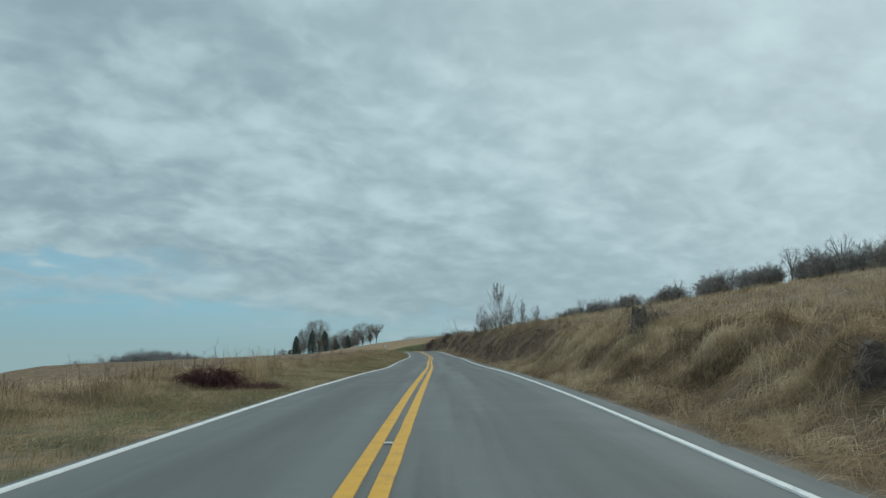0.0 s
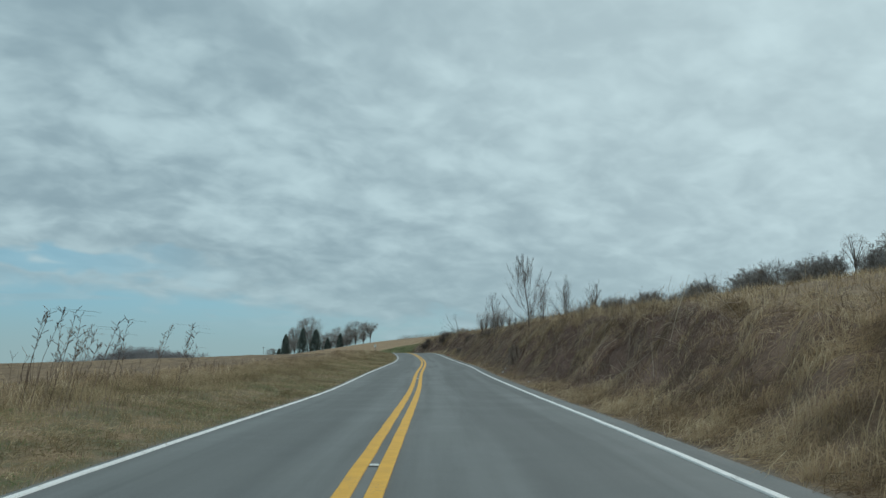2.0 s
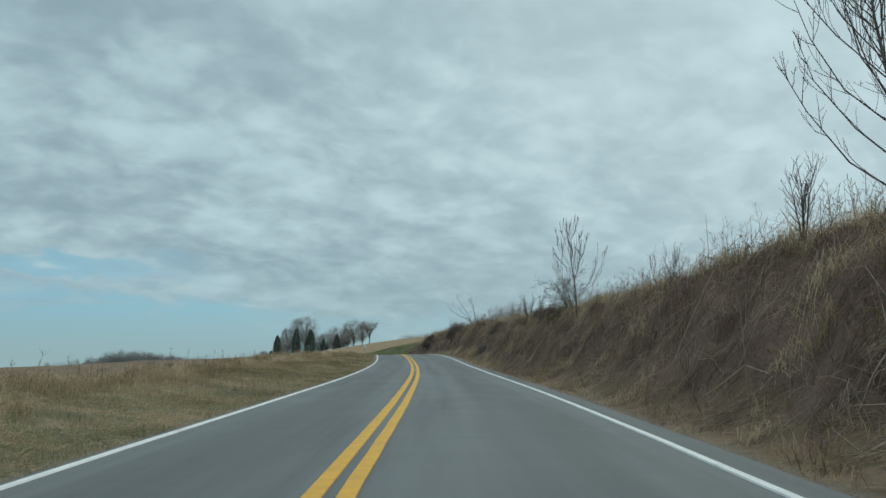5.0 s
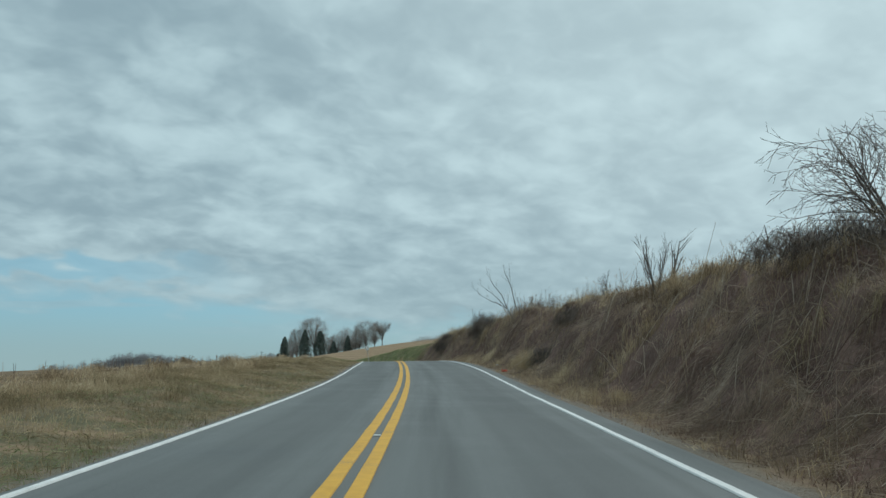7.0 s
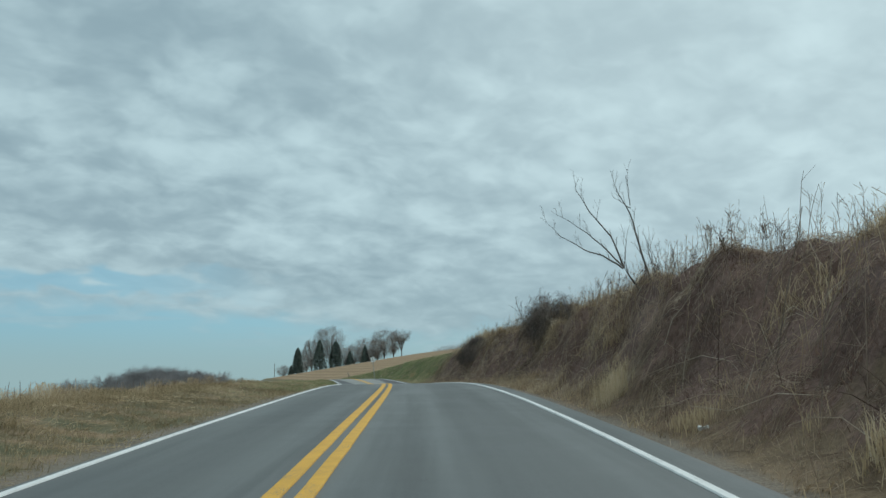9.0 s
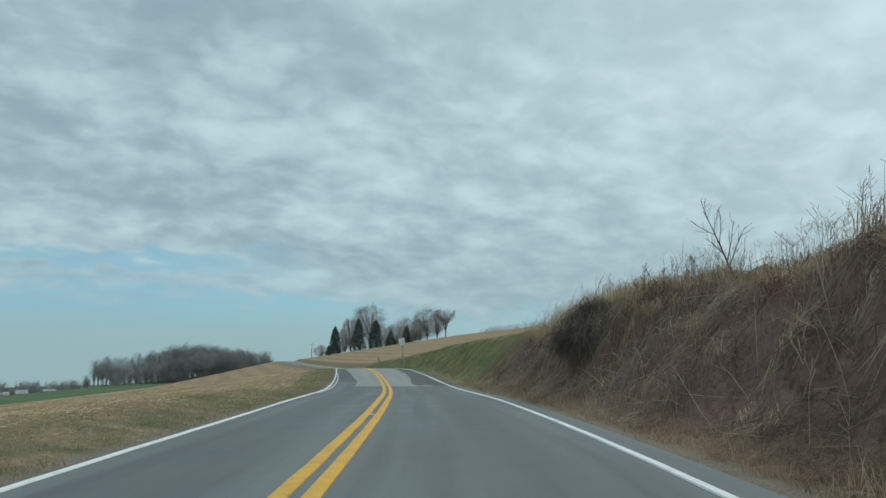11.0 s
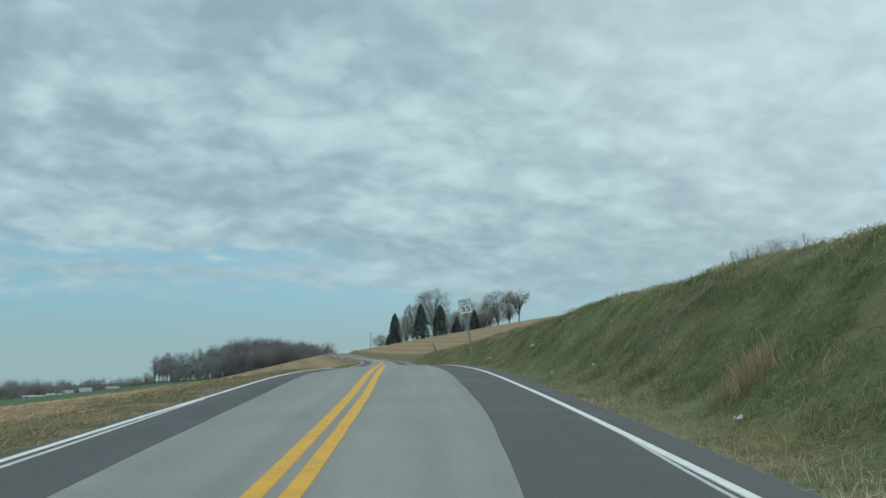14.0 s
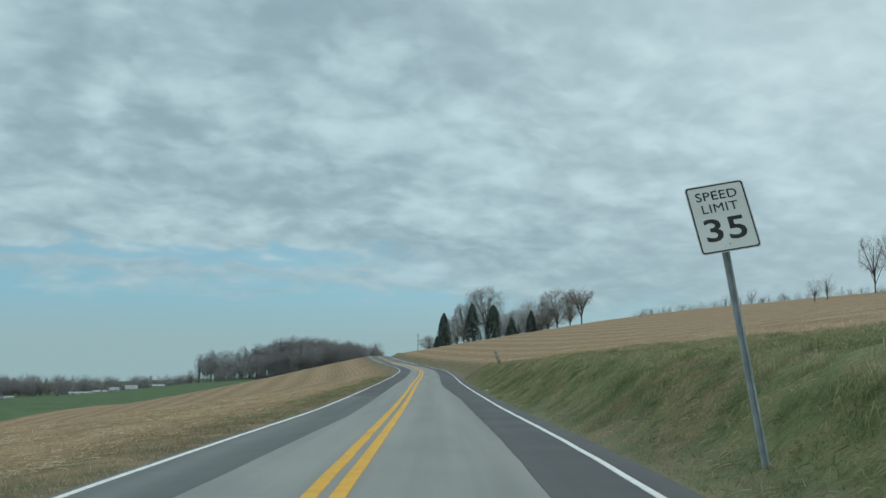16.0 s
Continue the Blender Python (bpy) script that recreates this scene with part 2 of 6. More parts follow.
    # left verge: short grass, dead grass behind it; further on stubble down to a green crop
    verge = mixc(nt, soft_step(nt, mid, 0.4, 0.62), mixc(nt, 0.5, green, brown), tan)
    lv = mixc(nt, soft_step(nt, l2, -7.5, -5.0, 1.0, 0.0), verge, tan)
    lf = mixc(nt, soft_step(nt, l2, -5.6, -4.6, 1.0, 0.0), verge, stubble)
    lf = mixc(nt, soft_step(nt, calc(nt, "ADD", l, calc(nt, "MULTIPLY", blur, 0.5)), -75.0, -72.0, 1.0, 0.0), lf, crop)
    left = mixc(nt, soft_step(nt, s2, 160.0, 185.0), lv, lf)
    c = mixc(nt, right, left, r)
    gravel = mixc(nt, soft_step(nt, noisy(nt, pos, 30, 3, 0.7), 0.35, 0.65), (0.10, 0.085, 0.07), (0.24, 0.21, 0.175))
    off = calc(nt, "ABSOLUTE", calc(nt, "SUBTRACT", calc(nt, "SUBTRACT", l2, calc(nt, "MULTIPLY", blur, 0.9)), 0.55))
    c = mixc(nt, calc(nt, "MULTIPLY", soft_step(nt, off, 3.72, 4.05, 0.75, 0.0), soft_step(nt, s, 218.0, 228.0, 1.0, 0.35)), c, gravel)
    nt.links.new(c, bs.inputs["Base Color"])
    bump(nt, bs, calc(nt, "ADD", small, calc(nt, "MULTIPLY", mid, 2.0)), 0.7, 0.06)
    return m


M_GROUND = ground_material()
M_ROAD = asphalt("old_asphalt", (0.076, 0.083, 0.083), (0.126, 0.136, 0.135), tracks=True)
M_PALE = asphalt("pale_asphalt", (0.17, 0.175, 0.168), (0.26, 0.266, 0.254))
M_PATCH = asphalt("new_asphalt", (0.055, 0.057, 0.06), (0.088, 0.092, 0.097))
M_YELLOW = line_paint("yellow_paint", (0.62, 0.34, 0.035), (0.2, 0.17, 0.12))
M_WHITE = line_paint("white_paint", (0.70, 0.71, 0.70), (0.24, 0.24, 0.235))
M_WORN = line_paint("worn_white_paint", (0.50, 0.51, 0.50), (0.20, 0.20, 0.20))
M_TAN = blade_material("dry_grass", [(0.12, 0.084, 0.056), (0.29, 0.215, 0.13), (0.46, 0.355, 0.225), (0.60, 0.50, 0.35)], 0.5, each=0.45, patch=0.62)
M_STRAW = blade_material("straw", [(0.34, 0.25, 0.15), (0.52, 0.41, 0.26), (0.68, 0.58, 0.42)])
M_BROWN = blade_material("brown_litter", [(0.082, 0.053, 0.044), (0.175, 0.114, 0.09), (0.29, 0.202, 0.155), (0.46, 0.36, 0.275)], 0.6, each=0.42, patch=0.66)
M_MAT = blade_material("flattened_dead_grass", [(0.12, 0.088, 0.07), (0.225, 0.168, 0.132), (0.36, 0.285, 0.22), (0.54, 0.455, 0.355)], 0.7, each=0.5, patch=0.55)
M_FRINGE = blade_material("fringe_grass", [(0.20, 0.145, 0.105), (0.33, 0.25, 0.175), (0.50, 0.405, 0.295)], 0.6)
M_PALECANE = blade_material("pale_canes", [(0.20, 0.155, 0.125), (0.42, 0.345, 0.27), (0.62, 0.55, 0.45)], 0.8)
M_GREEN = blade_material("short_green_grass", [(0.112, 0.152, 0.062), (0.185, 0.225, 0.105), (0.31, 0.305, 0.165), (0.47, 0.41, 0.25)], 1.1)
M_VERGE = blade_material("verge_grass", [(0.13, 0.108, 0.06), (0.24, 0.187, 0.108), (0.37, 0.29, 0.175), (0.52, 0.43, 0.285)], 0.5)
M_CANE = blade_material("bramble_canes", [(0.11, 0.072, 0.06), (0.27, 0.20, 0.155), (0.52, 0.43, 0.34)], 0.6)
M_VINE = blade_material("dark_vine_tangle", [(0.12, 0.10, 0.094), (0.24, 0.20, 0.178), (0.42, 0.35, 0.30)], 0.9)
M_RED = blade_material("dark_red_twigs", [(0.06, 0.026, 0.028), (0.13, 0.058, 0.055), (0.22, 0.13, 0.105)], 0.9)
M_BARK = spotted("grey_bark", (0.085, 0.07, 0.06), (0.21, 0.18, 0.155), 2.2)
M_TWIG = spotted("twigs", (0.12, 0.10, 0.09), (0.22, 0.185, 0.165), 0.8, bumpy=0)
# distant twigs and woods: the haze of distance is mixed into their paler colours
M_HAZETWIG = spotted("hazed_far_twigs", (0.24, 0.22, 0.21), (0.36, 0.335, 0.315), 0.4, bumpy=0)
M_HAZEWOOD = spotted("hazed_far_wood", (0.20, 0.192, 0.195), (0.32, 0.305, 0.305), 0.05, bumpy=0)
M_FIR = blade_material("fir_needles", [(0.08, 0.10, 0.088), (0.13, 0.16, 0.137), (0.19, 0.22, 0.19)], 0.6)
M_OLDWOOD = spotted("weathered_wood", (0.075, 0.06, 0.052), (0.23, 0.19, 0.16), 5.0, bumpy=0.6)


def split_wood():
    """Torn grey-brown wood with its grain running upright."""
    m, nt, bs = material("split_stump_wood", 0.9)
    p = node(nt, "ShaderNodeTexCoord").outputs["Object"]
    grain = noisy(nt, mapped(nt, p, (26, 26, 1.6)), 1.0, 4, 0.6)
    stain = noisy(nt, p, 3.0, 4)
    f = calc(nt, "ADD", calc(nt, "MULTIPLY", grain, 0.65), calc(nt, "MULTIPLY", stain, 0.35))
    nt.links.new(ramp(nt, f, (0.36, (0.06, 0.043, 0.035)), (0.5, (0.19, 0.145, 0.115)), (0.66, (0.33, 0.265, 0.215))), bs.inputs["Base Color"])
    bump(nt, bs, grain, 0.9, 0.03)
    return m


M_STUMP = split_wood()
M_POST = spotted("grey_fence_wood", (0.20, 0.165, 0.13), (0.42, 0.36, 0.29), 4.0, bumpy=0.5)
M_SIGN = spotted("sign_white", (0.70, 0.70, 0.67), (0.80, 0.80, 0.78), 1.6, 0.45, bumpy=0)
M_INK = spotted("sign_black", (0.02, 0.022, 0.02), (0.045, 0.048, 0.045), 6.0, 0.5, bumpy=0)
M_STEEL = spotted("galvanised_steel", (0.30, 0.33, 0.34), (0.44, 0.47, 0.48), 7.0, 0.45)
M_LITTER = spotted("white_plastic", (0.62, 0.62, 0.60), (0.80, 0.80, 0.78), 9.0, 0.5)
M_LITTERED = spotted("red_plastic", (0.45, 0.07, 0.04), (0.62, 0.13, 0.08), 9.0, 0.5)
M_BARN = spotted("white_siding", (0.62, 0.63, 0.63), (0.80, 0.81, 0.81), 0.5, 0.7, bumpy=0)
M_ROOF = spotted("grey_roofing", (0.20, 0.21, 0.22), (0.40, 0.41, 0.42), 0.4, 0.6, bumpy=0)
M_DARK = spotted("dark_opening", (0.02, 0.022, 0.025), (0.05, 0.055, 0.06), 2.0, 0.3, bumpy=0)

# ---- the road's line: centre points every twenty metres or so ----
KNOTS = [(-0.5, -80, -1.6), (-0.6, -40, -0.75), (-0.64, 0, 0.25), (-0.68, 20.06, 0.84), (-0.75, 39.93, 1.24), (-0.92, 60.03, 1.52), (-1.26, 80.04, 1.96), (-1.41, 100.06, 2.46),
         (-1.83, 119.92, 2.94), (-2.71, 140.0, 3.55), (-4.11, 159.87, 4.28), (-5.94, 179.78, 4.76), (-8.48, 199.51, 4.78), (-11.66, 219.24, 4.64), (-15.75, 238.79, 5.05),
         (-18.06, 248.54, 5.25), (-22.03, 264.83, 5.22), (-26.94, 283.71, 4.90), (-34.09, 310.78, 4.60), (-43.15, 345.63, 4.45), (-49.10, 366.82, 4.40), (-55.45, 385.85, 4.40),
         (-64.54, 409.36, 4.55), (-79.18, 446.95, 5.00), (-96.49, 494.17, 5.60), (-111.39, 542.00, 5.60), (-123.85, 590.42, 4.60), (-148.26, 697.70, 1.50)]
K = np.array(KNOTS, float)
chord = np.r_[0, np.cumsum(np.linalg.norm(np.diff(K[:, :2], axis=0), axis=1))]


def curve_at(u, t, y):
    """Cubic through (t, y), flat-limited at the ends."""
    g = np.gradient(y, t)
    i = np.clip(np.searchsorted(t, u, side="right") - 1, 0, len(t) - 2)
    h = t[i + 1] - t[i]
    w = (u - t[i]) / h
    return (2 * w**3 - 3 * w**2 + 1) * y[i] + (w**3 - 2 * w**2 + w) * h * g[i] + (3 * w**2 - 2 * w**3) * y[i + 1] + (w**3 - w**2) * h * g[i + 1]


U = np.linspace(0, chord[-1], 3200)
CX, CY, CZ = (curve_at(U, chord, K[:, n]) for n in range(3))
CS = np.r_[0, np.cumsum(np.hypot(np.diff(CX), np.diff(CY)))]
CS -= np.interp(0.0, CY, CS)
CA = np.unwrap(np.arctan2(-np.gradient(CX), np.gradient(CY)))
S_MIN, S_MAX = CS[0], CS[-1]
MEAN_YAW = radians(12)


def line_of(s, rows):
    return np.interp(s, [r[0] for r in rows], [r[1] for r in rows])


def half_left(s):
    return line_of(s, [(0, 3.09), (30, 3.01), (60, 2.96), (90, 2.95), (120, 2.85), (135, 2.75), (150, 2.68), (180, 2.70), (210, 2.88), (225, 2.94), (240, 2.93), (255, 2.84), (270, 2.74), (285, 2.68), (330, 2.72)])


def half_right(s):
    return line_of(s, [(0, 3.61), (30, 3.69), (60, 3.76), (90, 3.74), (105, 3.66), (120, 3.56), (135, 3.52), (150, 3.62), (165, 3.66), (180, 3.63), (210, 3.45), (225, 3.31), (255, 3.30), (285, 3.23), (330, 3.22)])


def smooth(v, lo, hi):
    w = np.clip((v - lo) / (hi - lo), 0, 1)
    return w * w * (3 - 2 * w)


def place(s, l):
    """World x and y of a point l metres to the right of the centre line, s metres along it."""
    s, l = np.asarray(s, float), np.asarray(l, float)
    a = np.interp(s, CS, CA)
    w = smooth(np.abs(l), 25, 160)
    a2 = a * (1 - w) + MEAN_YAW * w
    past = np.maximum(s - S_MAX, 0) + np.minimum(s - S_MIN, 0)
    return np.interp(s, CS, CX) + l * np.cos(a2) - past * np.sin(a), np.interp(s, CS, CY) + l * np.sin(a2) + past * np.cos(a)


def road_z(s):
    return np.interp(s, CS, CZ)


def crossfall(s, l):
    """How far the edges of the road lie above or below its crown."""
    s, l = np.asarray(s, float), np.asarray(l, float)
    right = line_of(s, [(0, -0.01), (30, 0.01), (60, 0.04), (90, 0.05), (120, 0.0), (135, -0.01), (165, 0.06), (210, 0.07), (240, 0.04), (270, 0.0), (330, -0.02)])
    left = line_of(s, [(0, 0.0), (30, -0.04), (60, -0.04), (90, 0.01), (120, 0.0), (150, -0.05), (180, -0.04), (210, 0.02), (240, -0.01), (255, -0.06), (285, -0.12), (330, -0.12), (400, 0.0)])
    return np.clip(l / 3.5, 0, 1.25) * right + np.clip(-l / 2.9, 0, 1.25) * left


def bank_height(s):
    return line_of(s, [(-60, 1.2), (0, 1.45), (20, 1.5), (40, 1.75), (60, 2.4), (80, 3.0), (160, 2.9), (190, 2.95), (212, 2.85), (228, 2.6), (240, 2.4), (246, 2.15), (252, 1.95), (260, 1.65), (268, 1.55), (276, 1.5), (300, 1.6), (340, 1.3), (420, 1.1)])


def wobble(s, l):
    """Slow unevenness of the soil."""
    return 0.5 * np.sin(s * 0.71 + 1.3 * np.sin(l * 0.9)) * np.sin(l * 1.13 + 0.4) + 0.5 * np.sin(s * 0.293 + l * 0.37 + 2.0) + 0.35 * np.sin(s * 1.7 + l * 2.1) * np.sin(l * 0.6 + s * 0.2)


LATTICE = np.random.default_rng(21).random((97, 97))


def drift(s, l, size, shift=0.0):
    """Soft random field, about 0 to 1, with patches of the given size."""
    u, v = (np.asarray(s, float) + shift) / size + 400, (np.asarray(l, float) - shift) / size + 400
    i, j = np.floor(u).astype(int), np.floor(v).astype(int)
    p, q = u - i, v - j
    p, q = p * p * (3 - 2 * p), q * q * (3 - 2 * q)
    g = lambda a, c: LATTICE[(i + a) % 97, (j + c) % 97]
    return g(0, 0) * (1 - p) * (1 - q) + g(1, 0) * p * (1 - q) + g(0, 1) * (1 - p) * q + g(1, 1) * p * q


def hollow(s, l):
    """Bare dark hollows between the tussocks of the steep bank."""
    return smooth(0.6 * drift(s, l, 2.6) + 0.4 * drift(s, l, 0.9, 7.0), 0.46, 0.62)


def ground_z(s, l):
    s, l = np.asarray(s, float), np.asarray(l, float)
    r, q = l - half_right(s) - 0.5, -l - half_left(s) - 0.17
    base = road_z(s) + crossfall(s, l)
    hb = bank_height(s)
    foot = 0.45 + 0.25 * np.sin(s * 0.11) - 0.55 * smooth(s, 225, 250)
    up = hb * smooth(r, foot, foot + 2.2 + 0.5 * hb) * 1.0
    hill = 0.165 * np.maximum(r - 3.6, 0)
    hill = np.where(r > 60, 0.165 * 56.4 + 10.5 * (1 - np.exp(-(r - 60) / 64)), hill)
    hill = hill - 0.06 * np.maximum(r - 180, 0)
    hill = hill - 0.5 * smooth(r, 3.6, 8) * (1 - smooth(r, 30, 60)) * (1 - smooth(s, 45, 78))
    fall = smooth(s, 150, 195) + 0.6 * smooth(s, 300, 380)
    near = (-0.05 + 0.34 * smooth(s, 22, 45) - 0.27 * smooth(s, 208, 222)) * smooth(q, 0.2, 3.0) - (0.035 + 0.022 * (1 - smooth(s, 95, 150))) * np.maximum(q - 7, 0) * (1 - fall) - 0.06 * np.clip(q - 9.5, 0, 45) * (1 - smooth(s, 122, 165))
    drop = -0.118 * np.maximum(q - 2.0 + 1.2 * smooth(s, 208, 222), 0) * fall
    low = near + drop
    far = np.interp(q, [0, 68, 110, 170, 300, 800, 3500], [0, -8.0, -13, -19.5, -26, -45, -140])
    low = np.where(q > 60, far * smooth(q, 60, 90) + low * (1 - smooth(q, 60, 90)), low) - 12 * smooth(s, 420, 700) * smooth(q, 0, 60) * (1 - smooth(q, 70, 150)) - 0.013 * np.maximum(s - 300, 0) * smooth(q, 170, 380)
    tussock = 0.26 * np.sin(s * 2.1 + 1.9 * np.sin(l * 1.4)) * np.sin(l * 2.3 + np.sin(s * 0.9)) * smooth(r, 0.6, 2.2) * (1 - smooth(r, 9, 14)) * (1 - 0.97 * smooth(s, 214, 226))
    pits = -0.58 * (hollow(s, l) - 0.35) * smooth(r, 1.0, 2.0) * (1 - smooth(r, 3.4, 5.0)) * smooth(s, 42, 62) * (1 - smooth(s, 212, 222))
    pits = pits + 0.10 * (drift(s, l, 1.1, 80.0) - 0.5) * smooth(r, 0.6, 1.5) * (1 - smooth(r, 9, 13)) * smooth(s, 216, 224)
    bumps = pits + tussock + wobble(s, l) * ((0.20 - 0.16 * smooth(s, 216, 228)) * smooth(r, 0.4, 2.5) + 0.10 * smooth(q, 0.8, 4.0) * (1 - 0.6 * smooth(s, 170, 200)))
    bumps = bumps - 0.38 * np.exp(-((s - 158.8) / 1.6) ** 2 - ((l - 7.9) / 0.9) ** 2) + 0.34 * np.exp(-((s - 166.3) / 3.2) ** 2 - ((l - 7.2) / 1.1) ** 2)
    side = np.where(r > 0, up + hill, np.where(q > 0, low, -0.07))
    return base + side + bumps - 0.03 * ((r > 0) | (q > 0))


def mesh_of(name, verts, faces, mat, uvs=None, flat=True):
    me = bpy.data.meshes.new(name)
    me.from_pydata([tuple(v) for v in verts], [], faces)
    me.materials.append(mat)
    if uvs is not None:
        layer = me.uv_layers.new(name="UVMap")
        loops = np.empty(len(me.loops), np.int32)
        me.loops.foreach_get("vertex_index", loops)
        layer.data.foreach_set("uv", np.asarray(uvs, np.float32)[loops].ravel())
    me.polygons.foreach_set("use_smooth", [not flat] * len(me.polygons))
    me.update()
    return me


def part(name, verts, faces, mat, parent, label="", uvs=None, flat=True):
    ob = new(name, mesh_of(name, verts, faces, mat, uvs, flat))
    ob.parent = parent
    if label:
        ob["label"] = label
    return ob


def grid_faces(rows, cols):
    i = np.arange(rows - 1)[:, None] * cols + np.arange(cols - 1)[None]
    return np.stack([i, i + 1, i + cols + 1, i + cols], -1).reshape(-1, 4).tolist()


def sheet(name, ss, ll, lift, mat, parent=None, label="", flat=False):
    """A strip along the road: ll is a function of s that gives its columns; its edges turn down."""
    cols = np.array([ll(s) for s in ss])
    s2 = np.repeat(np.asarray(ss)[:, None], cols.shape[1], 1)
    x, y = place(s2, cols)
    z = road_z(s2) + crossfall(s2, cols) + lift - 0.012 * np.abs(cols) * 0.6
    z[:, 0] -= 0.08
    z[:, -1] -= 0.08
    v = np.stack([x, y, z], -1).reshape(-1, 3)
    uv = np.stack([cols, s2], -1).reshape(-1, 2)
    return part(name, v, grid_faces(*cols.shape), mat, parent, label, uv, flat)


# ---- ground, one sheet to the horizon ----
def ground_sheet():
    ss = np.r_[-1500, -900, -500, -300, -200, -140, -100, -70, np.arange(-50, -10, 2.0), np.arange(-10, 345, 0.8), np.arange(345, 470, 3.0), np.arange(470, 720, 12.0), [760, 830, 920, 1050, 1250, 1600, 2200, 3200]]
    right = np.r_[np.arange(0, 12.0, 0.3), np.arange(12, 30, 1.2), np.arange(30, 100, 5.0), [110, 130, 160, 200, 260, 340, 480, 700, 1100, 1800, 3000]]
    left = np.r_[np.arange(0.4, 12.0, 0.5), np.arange(12, 30, 1.5), np.arange(30, 100, 5.0), [110, 130, 160, 200, 260, 340, 480, 700, 1000, 1400, 2000, 3000]]
    ll = np.r_[-left[::-1], right]
    S, L = np.meshgrid(ss, ll, indexing="ij")
    x, y = place(S, L)
    v = np.stack([x, y, ground_z(S, L)], -1).reshape(-1, 3)
    ob = part("ground", v, grid_faces(len(ss), len(ll)), M_GROUND, None, "", np.stack([L, S], -1).reshape(-1, 2), False)
    return tagged(ob, "winter ground with dead grass, mown green bank and corn stubble", "ground", kind="structure")


ground_sheet()

# ---- road, its patches and its lines ----
ss_road = np.r_[np.arange(-70, -10, 3.0), np.arange(-10, 345, 1.0), np.arange(345, 690, 2.5)]
sheet("road", ss_road, lambda s: np.r_[-half_left(s) - 0.19, -half_left(s) - 0.17, np.linspace(-half_left(s) - 0.12, 0, 6), np.linspace(0.5, half_right(s) + 0.42, 6), half_right(s) + 0.50, half_right(s) + 0.52], 0.02, M_ROAD)
road = bpy.data.objects["road"]
tagged(road, "two-lane grey asphalt country road with worn wheel tracks", "road", kind="structure")


def strip(name, s0, s1, a, b, lift, mat, label, step=1.0, cat="road marking"):
    ss = np.arange(s0, s1 + 0.01, step)
    across = lambda p, q: np.r_[np.linspace(p, 0, 4), np.linspace(0, q, 4)[1:]] if p < 0 < q else np.linspace(p, q, 4)
    ob = sheet(name, ss, lambda s: np.r_[a(s), a(s) + 0.004, across(a(s) + 0.008, b(s) - 0.008), b(s) - 0.004, b(s)], lift, mat)
    return tagged(ob, label, cat, kind="structure")


def ragged(s, k=1.0):
    return 0.006 * math.sin(s * 1.9 * k) + 0.005 * math.sin(s * 4.3 + k)


strip("pale_lane", 221.4, 430, lambda s: -2.3 - ragged(s), lambda s: 2.45 + ragged(s, 1.3), 0.026, M_PALE, "older pale grey asphalt surface with faint scuffs", cat="road patch")


def left_seam(s):
    return line_of(s, [(222, -1.62), (227, -1.5), (233, -1.75), (245, -2.0), (253, -2.1), (259, -1.75), (268, -1.45), (280, -1.2), (300, -1.3)]) + ragged(s)


def right_seam(s):
    return line_of(s, [(222, 1.72), (225, 1.5), (231, 1.8), (237, 2.05), (248, 2.2), (262, 2.2), (292, 2.2), (310, 1.8)]) + ragged(s)


strip("asphalt_patch", 219.5, 228.5, lambda s: -half_left(s) - 0.155, left_seam, 0.029, M_ROAD, "grey asphalt patch along the road edge", step=0.5, cat="road patch")
strip("asphalt_patch", 226.8, 259.99, lambda s: -half_left(s) - 0.155, left_seam, 0.032, M_PATCH, "fresh dark asphalt patch along the road edge", cat="road patch")
strip("asphalt_patch", 258.5, 297.8, lambda s: -half_left(s) - 0.155, left_seam, 0.029, M_ROAD, "grey asphalt patch along the road edge", cat="road patch")
strip("asphalt_patch", 296.2, 430, lambda s: -half_left(s) - 0.155, left_seam, 0.032, M_PATCH, "fresh dark asphalt patch along the road edge", cat="road patch")
strip("asphalt_patch", 222.4, 430, right_seam, lambda s: half_right(s) + 0.46, 0.032, M_PATCH, "fresh dark asphalt patch along the road edge", step=0.8, cat="road patch")
strip("edge_line", -70, 690, lambda s: half_right(s) - 0.05 + ragged(s) * 0.5, lambda s: half_right(s) + 0.05 + ragged(s) * 0.5, 0.042, M_WHITE, "white edge line, slightly worn")
strip("edge_line", -70, 690, lambda s: -half_left(s) - 0.04 + ragged(s) * 0.5, lambda s: -half_left(s) + 0.04 + ragged(s) * 0.5, 0.042, M_WHITE, "white edge line, slightly worn")
strip("old_edge_line", 211, 241, lambda s: -half_left(s) + 0.03 + 0.16 * math.sin((s - 211) / 30 * math.pi), lambda s: -half_left(s) + 0.10 + 0.16 * math.sin((s - 211) / 30 * math.pi), 0.037, M_WORN, "older white edge line beside the new one")
strip("old_edge_line", 226, 234, lambda s: half_right(s) - 0.055 - 0.09 * math.sin((s - 226) / 8 * math.pi), lambda s: half_right(s) - 0.01 - 0.09 * math.sin((s - 226) / 8 * math.pi), 0.037, M_WORN, "older scuffed white edge line beside the new one")
strip("centre_line", -70, 690, lambda s: -0.22 + ragged(s) * 0.5, lambda s: -0.06 + ragged(s) * 0.5, 0.042, M_YELLOW, "yellow centre line, one of a double pair")
strip("centre_line", -70, 690, lambda s: 0.06 + ragged(s, 1.2) * 0.5, lambda s: 0.22 + ragged(s, 1.2) * 0.5, 0.042, M_YELLOW, "yellow centre line, one of a double pair")

